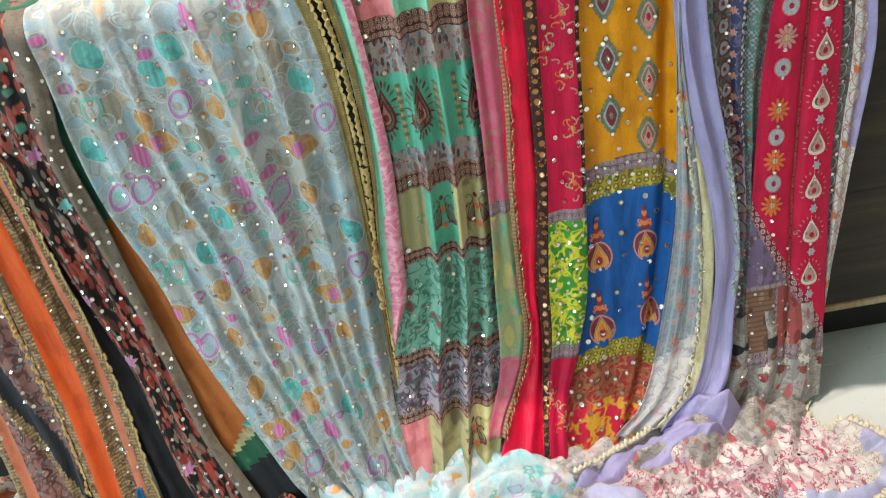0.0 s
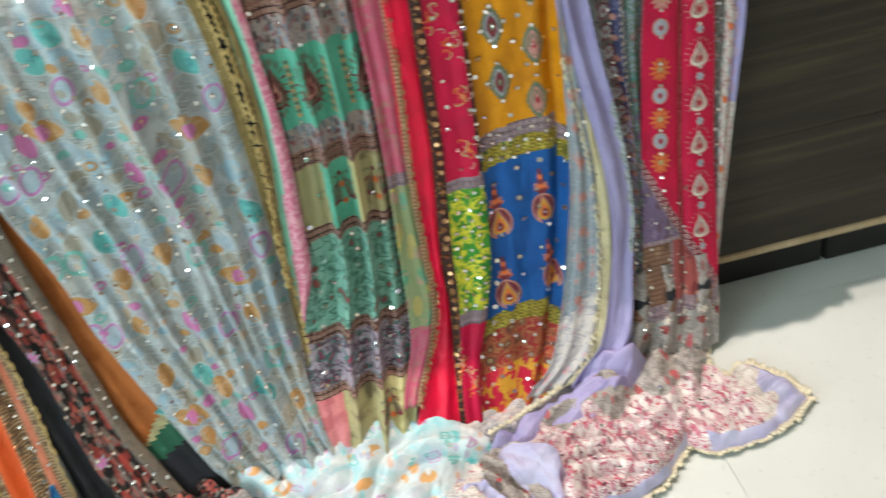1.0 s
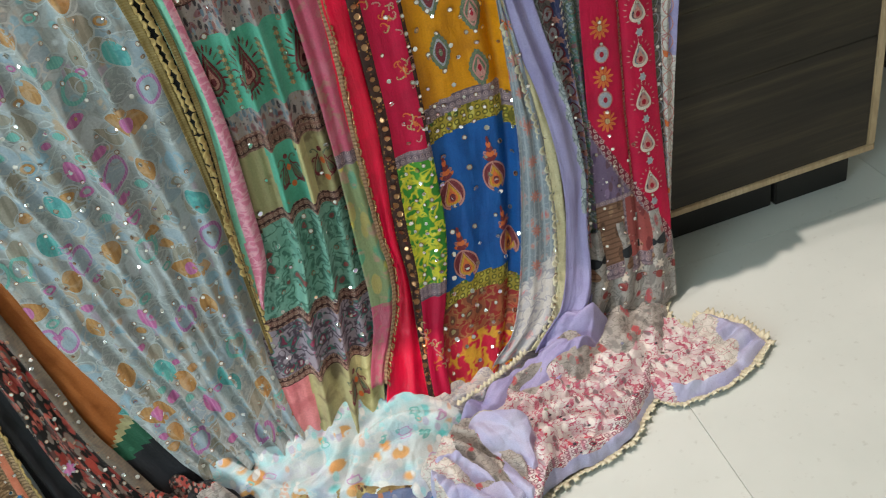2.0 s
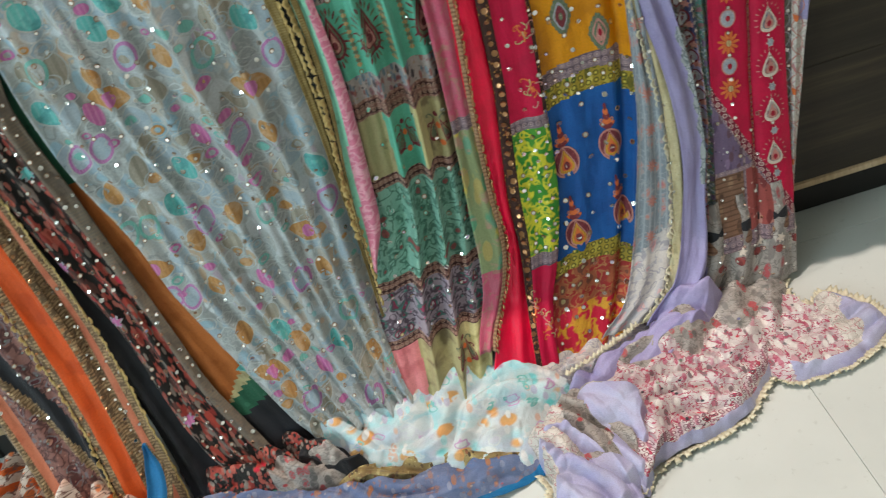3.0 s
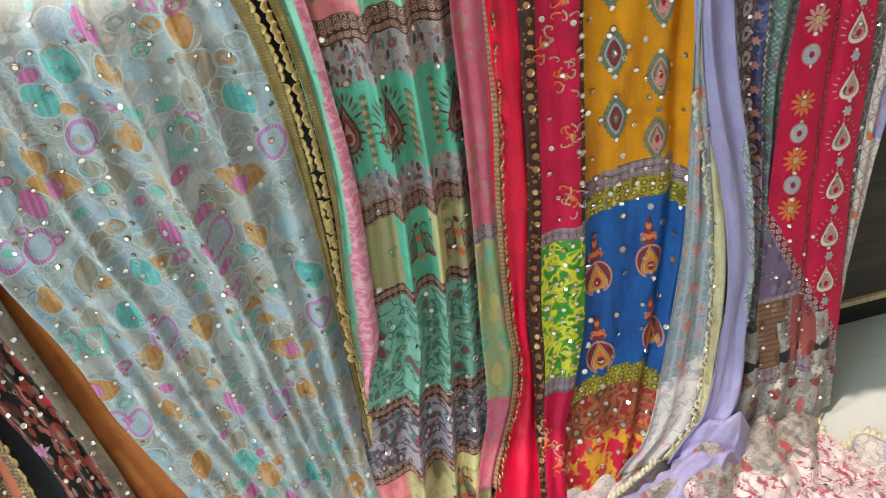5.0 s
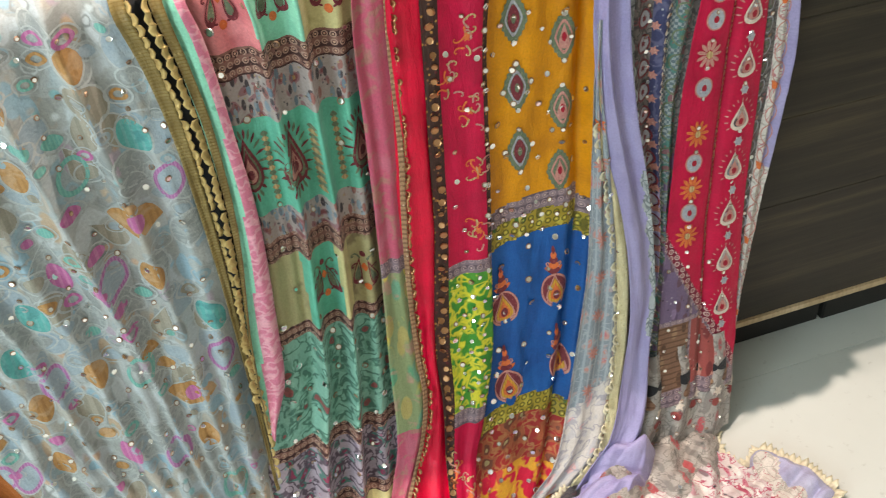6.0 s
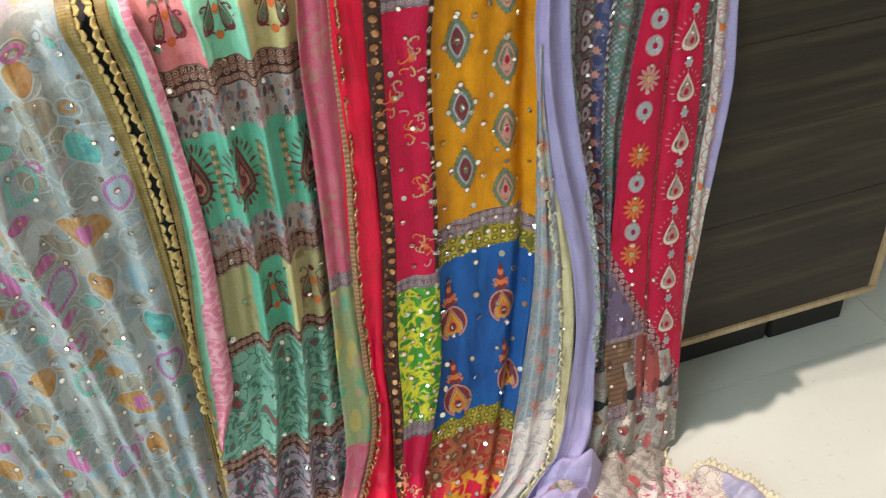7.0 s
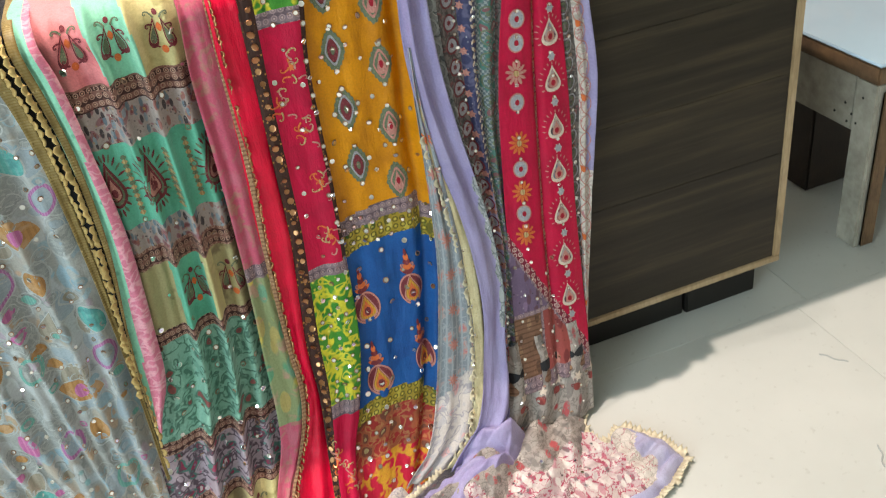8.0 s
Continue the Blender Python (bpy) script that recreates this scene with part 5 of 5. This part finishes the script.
# ---- cloth lying on the floor ----
def heap(name, rim, high, mat, parent, label="", along=(1.0, 0.3), pitch=0.06, seed=0.0, peak=0.0, sharp=0.9, n=160, m=60, pick=None, crisp=0.30):
    """Cloth gathered on the floor inside a rim of (x, y): a low mound of folds that run along a direction."""
    cx, cy = sum(p[0] for p in rim) / len(rim), sum(p[1] for p in rim) / len(rim)
    ring = []
    for i in range(n):
        t = i / n * len(rim)
        k, f = int(t), t - int(t)
        q = [Vector((*rim[(k + d) % len(rim)], 0)) for d in (-1, 0, 1, 2)]
        v = 0.5 * (2 * q[1] + (q[2] - q[0]) * f + (2 * q[0] - 5 * q[1] + 4 * q[2] - q[3]) * f * f + (3 * q[1] - q[0] - 3 * q[2] + q[3]) * f**3)
        ring.append(v + Vector((0.006 * noise.noise((v.x * 40, v.y * 40, seed)), 0.006 * noise.noise((v.x * 40, v.y * 40, seed + 3)), 0)))
    a = Vector((*along, 0)).normalized()
    side = Vector((-a.y, a.x, 0))
    bm = bmesh.new()
    uv = bm.loops.layers.uv.new("UVMap")
    rows, flat = [], {}
    for j in range(m + 1):
        r = 1 - (j / m) ** 1.15
        row = []
        for v in ring:
            x, y = cx + (v.x - cx) * r, cy + (v.y - cy) * r
            P0 = Vector((x, y, 0))
            big = 0.75 + 0.5 * noise.noise((x * 6, y * 6, seed + 11))
            w = P0.dot(side) / pitch + 2.1 * noise.noise((P0.dot(a) * 5, P0.dot(side) * 4, seed)) + 0.5 * noise.noise((x * 11, y * 11, seed + 3)) + 0.12 * noise.noise((x * 18, y * 18, seed + 7))
            w2 = (P0.dot(side) * 0.45 + P0.dot(a) * 0.9) / (pitch * 1.5) + 1.2 * noise.noise((x * 5, y * 7, seed + 20))
            w4 = (x * 0.7 - y) / (pitch * 0.55) + 1.5 * noise.noise((x * 8, y * 8, seed + 50))
            w3 = P0.dot(a) / (pitch * 2.4) + 1.6 * noise.noise((x * 6, y * 5, seed + 31))
            s = max(abs(math.sin(w * math.pi)) ** 0.75, 0.9 * abs(math.sin(w2 * math.pi)) ** 0.7 * (0.35 + noise.noise((x * 9, y * 9, seed + 40))), 0.4 * abs(math.sin(w3 * math.pi)))
            z = high * min(1.0, (1 - r) * 5.0) ** 0.8 * (0.15 + 0.2 * big + 0.65 * s * big) * (1 + peak * (y - cy))
            z += high * 0.11 * abs(math.sin(w4 * math.pi)) * max(0.0, noise.noise((x * 11, y * 11, seed + 60)) + 0.3) * min(1, (1 - r) * 6)
            near = noise.voronoi(Vector((P0.dot(a) * 0.2 / pitch, P0.dot(side) * 0.8 / pitch, seed)) + 0.35 * noise.noise_vector((x * 12, y * 12, seed)))[0]
            small = noise.voronoi(Vector((P0.dot(a) * 0.5 / pitch, P0.dot(side) * 1.9 / pitch, seed + 5)) + 0.3 * noise.noise_vector((x * 20, y * 20, seed)))[0]
            z += high * crisp * (0.9 * (near[1] - near[0]) - 0.1 - 0.5 * min(0.5, small[1] - small[0])) * min(1, (1 - r) * 5)
            z += 0.002 * noise.noise((x * 40, y * 40, seed)) * min(1, (1 - r) * 6)
            z += 0.009 * max(0, math.sin(w * 2.2 + seed)) * max(0.0, 1 - (1 - r) * 5)
            b = bm.verts.new((x, y, max(z, 0.0) + 0.0035))
            flat[b] = (x * 1.2 + seed, y * 1.25 + z * 1.5)
            row.append(b)
        rows.append(row)
    for j in range(m):
        for i in range(n):
            q = (rows[j][i], rows[j][(i + 1) % n], rows[j + 1][(i + 1) % n], rows[j + 1][i])
            if j == m - 1:
                continue
            f = bm.faces.new(q)
            for loop in f.loops:
                loop[uv].uv = flat[loop.vert]
            if pick:
                c = f.calc_center_median()
                f.material_index = pick(c.x, c.y, j / m)
    f = bm.faces.new(rows[m - 1])
    for loop in f.loops:
        loop[uv].uv = flat[loop.vert]
    bmesh.ops.recalc_face_normals(bm, faces=bm.faces)
    return part(name, bm, mat, parent, label)


def floor_lace(path, size, mat, parent, step=0.009, lift=0.006, seed=1, label="pale gold scalloped lace hem"):
    """Lace fans along a hem that lies on the floor; they stand out to the right of the path's way."""
    rng, verts, faces = random.Random(seed), [], []
    for (x0, y0), (x1, y1) in zip(path, path[1:]):
        long = math.hypot(x1 - x0, y1 - y0)
        d = ((x1 - x0) / long, (y1 - y0) / long)
        o = (d[1], -d[0])
        for k in range(max(1, round(long / step))):
            q = (k + 0.5) / max(1, round(long / step))
            cx, cy, s, up = x0 + (x1 - x0) * q, y0 + (y1 - y0) * q, size * rng.uniform(0.55, 1.2), rng.uniform(0.0, 0.007)
            base = len(verts)
            for rr in (-0.4, 0.5, 1.0):
                for i in range(7):
                    t = -math.pi / 2 + math.pi * i / 6
                    fx, fy = math.sin(t) * step * 0.62, s * rr * (0.4 + 0.6 * math.cos(t)) * (1 if i % 2 else 0.82)
                    verts.append((cx + d[0] * fx + o[0] * fy, cy + d[1] * fx + o[1] * fy, lift + up * max(rr, 0) + 0.004 * math.cos(t * 3) * rr))
            for j in range(2):
                for i in range(6):
                    faces.append((base + j * 7 + i, base + j * 7 + i + 1, base + (j + 1) * 7 + i + 1, base + (j + 1) * 7 + i))
    me = bpy.data.meshes.new("lace_hem")
    me.from_pydata(verts, [], faces)
    me.materials.append(mat)
    me.shade_smooth()
    ob = new("lace_hem", me)
    ob.parent = parent
    solid = ob.modifiers.new("thickness", "SOLIDIFY")
    solid.thickness = 0.0012
    return tagged(ob, label, kind="stuff")


def floor_discs(places, parent, radius=0.0038):
    bm = bmesh.new()
    rng = random.Random(len(places))
    for x, y, z in places:
        bmesh.ops.create_cone(bm, cap_ends=True, segments=8, radius1=radius, radius2=radius * 0.8, depth=0.0012, matrix=pose(x, y, z, rng.uniform(-30, 30), rng.uniform(-30, 30)))
    return tagged(part("mirror_work", bm, MIRROR, parent, "small round mirrors sewn on", smooth=False), kind="stuff")


# pool of the grey dupatta
heap("gathered_end", [(-0.345, 1.06), (-0.33, 1.0), (-0.25, 0.935), (-0.17, 0.895), (-0.10, 0.865), (0.02, 0.83), (0.04, 0.87), (0.055, 0.91), (0.13, 0.965), (0.10, 1.03), (0.03, 1.085), (-0.07, 1.095), (-0.15, 1.10), (-0.25, 1.10)], 0.066, POOLGREY, GREYD, "gathered white and aqua end on the floor", crisp=0.45, along=(0.9, 0.25), pitch=0.078, seed=4.6, peak=1.2, n=220, m=90)

# paisley dupatta with lilac border lying to the counter's corner
g = garment("paisley_dupatta", "red and white paisley dupatta with lilac border on the floor", "dupatta")
HEM = [(0.165, 0.745), (0.191, 0.779), (0.254, 0.797), (0.305, 0.804), (0.36, 0.822), (0.402, 0.86), (0.429, 0.884)]
WING = [(0.429, 0.884), (0.465, 0.857), (0.545, 0.859), (0.609, 0.883), (0.652, 0.912), (0.658, 0.920), (0.654, 0.932), (0.636, 0.979), (0.596, 1.028), (0.55, 1.003), (0.533, 1.045), (0.551, 1.103)]
heap("cloth", [(0.12, 0.96), (0.16, 0.86)] + HEM + [(0.47, 0.93), (0.51, 1.0), (0.55, 1.09), (0.45, 1.12), (0.30, 1.06), (0.2, 1.0)], 0.058, [PAISLEY, GREYPINK, FLOORLILAC, ROWPRINT], g, along=(1.0, 0.75), pitch=0.062, seed=5.1, peak=0.3, n=240, m=90, crisp=0.6, pick=lambda x, y, r: 2 if r < 0.11 + 0.02 * math.sin(x * 60) and y < 0.92 and x < 0.44 else 1 if y > 0.975 + 0.1 * (x - 0.3) + 0.02 * math.sin(x * 70) else 3 if 0.13 < r < 0.30 and y < 0.93 and x < 0.46 else 0)
heap("wing", [(0.41, 0.95)] + WING[:-1] + [(0.50, 1.06), (0.44, 1.02)], 0.030, [PAISLEY, WHITELACE, FLOORLILAC], g, "flat wing with a wide lilac border", along=(1, 0.3), pitch=0.05, seed=6.7, n=200, pick=lambda x, y, r: 2 if (r < 0.22 and x > 0.46) or x > 0.595 + 0.010 * math.sin(y * 90) else 1 if x > 0.56 else 0)
floor_lace(HEM, 0.013, PALEGOLD, g)
floor_lace(WING, 0.013, PALEGOLD, g, seed=2)
heap("flap", [(0.11, 0.966), (0.175, 0.94), (0.227, 0.908), (0.215, 0.85), (0.206, 0.812), (0.172, 0.742), (0.14, 0.80), (0.149, 0.837), (0.12, 0.90)], 0.065, [FLOORLILAC, GREYPINK], g, "folded back lilac corner", along=(0.6, -1.0), pitch=0.07, seed=7.2, pick=lambda x, y, r: 1 if r < 0.28 and x < 0.165 else 0)
heap("lining", [(0.02, 0.87), (0.06, 0.93), (0.12, 0.97), (0.18, 0.93), (0.20, 0.86), (0.19, 0.79), (0.165, 0.745), (0.13, 0.74), (0.08, 0.79)], 0.055, [GREYPINK, WHITELACE, FLOORLILAC], g, "thin grey and lilac lining", along=(0.5, -1.0), pitch=0.05, seed=7.9, pick=lambda x, y, r: 2 if y < 0.80 else 1 if x < 0.09 else 0)
heap("flap", [(0.04, 0.885), (0.07, 0.893), (0.10, 0.878), (0.135, 0.815), (0.158, 0.765), (0.158, 0.72), (0.10, 0.69), (0.04, 0.70), (0.022, 0.74), (0.045, 0.80), (0.03, 0.85)], 0.070, [FLOORLILAC, WHITELACE], g, "folded lilac corner", along=(0.3, -1.0), pitch=0.06, seed=8.4, pick=lambda x, y, r: 1 if r < 0.35 and x < 0.07 and y < 0.83 else 0)
floor_lace([(0.034, 0.885), (0.020, 0.85), (0.036, 0.80), (0.014, 0.74), (0.03, 0.70)], 0.009, PALEGOLD, g, seed=3)
floor_discs([(x, y, 0.055) for x, y in ((0.30, 0.93), (0.42, 0.98), (0.36, 1.02), (0.50, 1.05), (0.25, 0.90), (0.47, 0.93))], g)

# lilac tail of the satin scarf sweeping over the floor, and the net beside it
g = garment("lilac_tail", "lilac satin scarf end with pale gold lace on the floor", "scarf")
heap("net", [(0.03, 1.03), (0.12, 0.99), (0.20, 1.01), (0.28, 1.05), (0.33, 1.09), (0.25, 1.11), (0.1, 1.09)], 0.045, WHITENET, g, "white and pink net", along=(1.0, 0.4), pitch=0.05, seed=18.2)
heap("cloth", [(0.10, 0.96), (0.18, 0.935), (0.27, 0.945), (0.36, 0.995), (0.425, 1.05), (0.43, 1.09), (0.36, 1.10), (0.29, 1.045), (0.22, 1.01), (0.15, 0.985)], 0.075, LILAC, g, along=(1.0, 0.5), pitch=0.06, seed=17.2, peak=4.0)
floor_lace([(0.34, 1.10), (0.27, 1.05), (0.20, 1.015), (0.12, 0.985)], 0.006, PALEGOLD, g, seed=4, lift=0.040, step=0.009)

# printed band along the front of the heap
g = garment("border_dupatta", "blue and brown printed dupatta border lying on the floor", "dupatta")
heap("cloth", [(-0.60, 0.97), (-0.56, 0.90), (-0.40, 0.84), (-0.22, 0.825), (-0.06, 0.815), (0.03, 0.83), (0.05, 0.86), (-0.05, 0.88), (-0.2, 0.90), (-0.35, 0.93), (-0.46, 0.97)], 0.040, [BLUEBAND, PINKROWS, OCHRE, SKYBLUE], g, along=(1.0, -0.22), pitch=0.040, seed=9.5, pick=lambda x, y, r: 3 if r < 0.07 and x > -0.14 and y < 0.85 else (0, 0, 1, 0, 1, 2, 0)[min(6, int(max(0.0, 0.925 - 0.17 * (x + 0.5) - y) / 0.019))])
heap("trim", [(-0.30, 0.925), (-0.22, 0.895), (-0.08, 0.868), (0.03, 0.85), (0.05, 0.868), (-0.04, 0.898), (-0.18, 0.925), (-0.27, 0.945)], 0.050, OCHRE, g, "ochre printed trim", along=(1.0, -0.3), pitch=0.045, seed=10.2)

# floral pool under the black dupatta
g = BLACKD
heap("bunched_end", [(-0.58, 1.08), (-0.55, 1.00), (-0.48, 0.955), (-0.38, 0.935), (-0.29, 0.935), (-0.26, 0.96), (-0.32, 1.0), (-0.36, 1.06), (-0.45, 1.10)], 0.07, [BLACKRED, INK, GREYPINK], g, along=(1.0, -0.35), pitch=0.05, seed=11.7, pick=lambda x, y, r: 1 if x < -0.52 and y < 1.03 else 2 if x > -0.40 and y < 0.975 else 0)
heap("lining", [(-0.33, 1.01), (-0.29, 0.985), (-0.24, 0.95), (-0.25, 0.93), (-0.30, 0.945), (-0.36, 0.98)], 0.075, INK, g, "black lining", along=(0.8, -0.6), pitch=0.06, seed=12.1)

# orange and white floral pool, with a blue end
g = garment("orange_floral_heap", "orange and white floral dupatta bunched on the floor", "dupatta")
heap("cloth", [(-0.94, 1.14), (-0.925, 1.09), (-0.88, 1.02), (-0.83, 0.95), (-0.76, 0.90), (-0.67, 0.885), (-0.62, 0.92), (-0.61, 0.98), (-0.66, 1.04), (-0.72, 1.09), (-0.80, 1.14), (-0.88, 1.165)], 0.12, ORANGEPRINT, g, along=(0.6, 1.0), pitch=0.06, seed=13.9)
heap("orange_end", [(-0.965, 1.15), (-0.955, 1.11), (-0.925, 1.085), (-0.88, 1.10), (-0.83, 1.135), (-0.86, 1.175), (-0.92, 1.18)], 0.075, ORANGE, g, "orange silk end", along=(0.5, 1.0), pitch=0.04, seed=14.2)
g = garment("blue_silk_end", "peacock blue silk dupatta end with gold braid", "dupatta")
c = Cloth([(0.175, -0.570), (0.13, -0.584), (0.09, -0.598), (0.004, -0.637)], [(0.175, -0.564), (0.13, -0.551), (0.09, -0.556), (0.05, -0.572), (0.004, -0.592)], 0.045, 1.5, 0.008, 15.0)
c.mesh("cloth", [SKYBLUE, TAN], lambda u, z: 1 if u > 0.80 else 0, g, over=0.0)
heap("end", [(-0.640, 0.955), (-0.650, 0.90), (-0.66, 0.85), (-0.63, 0.83), (-0.60, 0.85), (-0.59, 0.90), (-0.588, 0.95), (-0.61, 0.96)], 0.02, SKYBLUE, g, along=(0.1, 1.0), pitch=0.05, seed=15.5)

# cloths piled on the bench, and two pale floor scratches built as raised strands
pile = thing("cloth_pile", "orange and red printed cloths piled on the bench", "cloth", at=(1.62, 1.74, 0.4312))
for k, (mat, high, grow) in enumerate(((ORANGEPRINT, 0.09, 1.0), (BLACKRED, 0.13, 0.8), (REDFLOWER, 0.16, 0.6))):
    ob = heap("cloth", [(1.62 + grow * dx, 1.74 + grow * dy) for dx, dy in ((-0.24, -0.06), (-0.12, -0.14), (0.08, -0.13), (0.26, -0.10), (0.28, 0.06), (0.1, 0.13), (-0.14, 0.12), (-0.25, 0.05))], high, mat, pile, along=(1.0, 0.2), pitch=0.07, seed=21.0 + k * 3, n=90, m=34)
    ob.location = (-1.62, -1.74, 0.0)
for x, y, turn, long in ((1.033, 1.005, -0.95, 0.046), (0.94, 0.783, 1.0, 0.042)):
    bm = bmesh.new()
    for k in range(10):
        s = (k - 4.5) / 9 * long
        bmesh.ops.create_cone(bm, cap_ends=True, segments=6, radius1=0.0012, radius2=0.0012, depth=long / 8.5, matrix=pose(s, 0.002 * math.sin(k * 0.9), 0.0014, 0, 90, 0))
    ob = part("thread_scrap", bm, VEIL)
    ob.matrix_world = pose(x, y, 0, 0, 0, math.degrees(turn))
    tagged(ob, "short white thread scrap lying on the floor", "thread", "threads on the floor")

# ---- floor tiles ----
TS = 0.6


def tile_mesh(w, d):
    bm = box(bmesh.new(), (0.0004, 0.0004, -0.009), (w - 0.0004, d - 0.0004, 0.0), 0.0)
    bmesh.ops.bevel(bm, geom=[e for e in bm.edges if all(v.co.z > -0.001 for v in e.verts)], offset=0.0004, segments=1, affect="EDGES")
    me = bpy.data.meshes.new("tile")
    bm.to_mesh(me)
    bm.free()
    me.materials.append(TILE)
    return me


TILE_MESH = tile_mesh(TS, TS)
for i in range(-6, 5):
    for j in range(-7, 4):
        x, y = 0.475 + i * TS + (0.032 if j >= 0 else 0), 1.170 + j * TS
        if x > -3.2 - TS and x < 3.2 and y > -2.8 - TS and y < 3.2:
            ob = new("tile", TILE_MESH)
            ob.location = (x, y, 0)
            ob.parent = floor
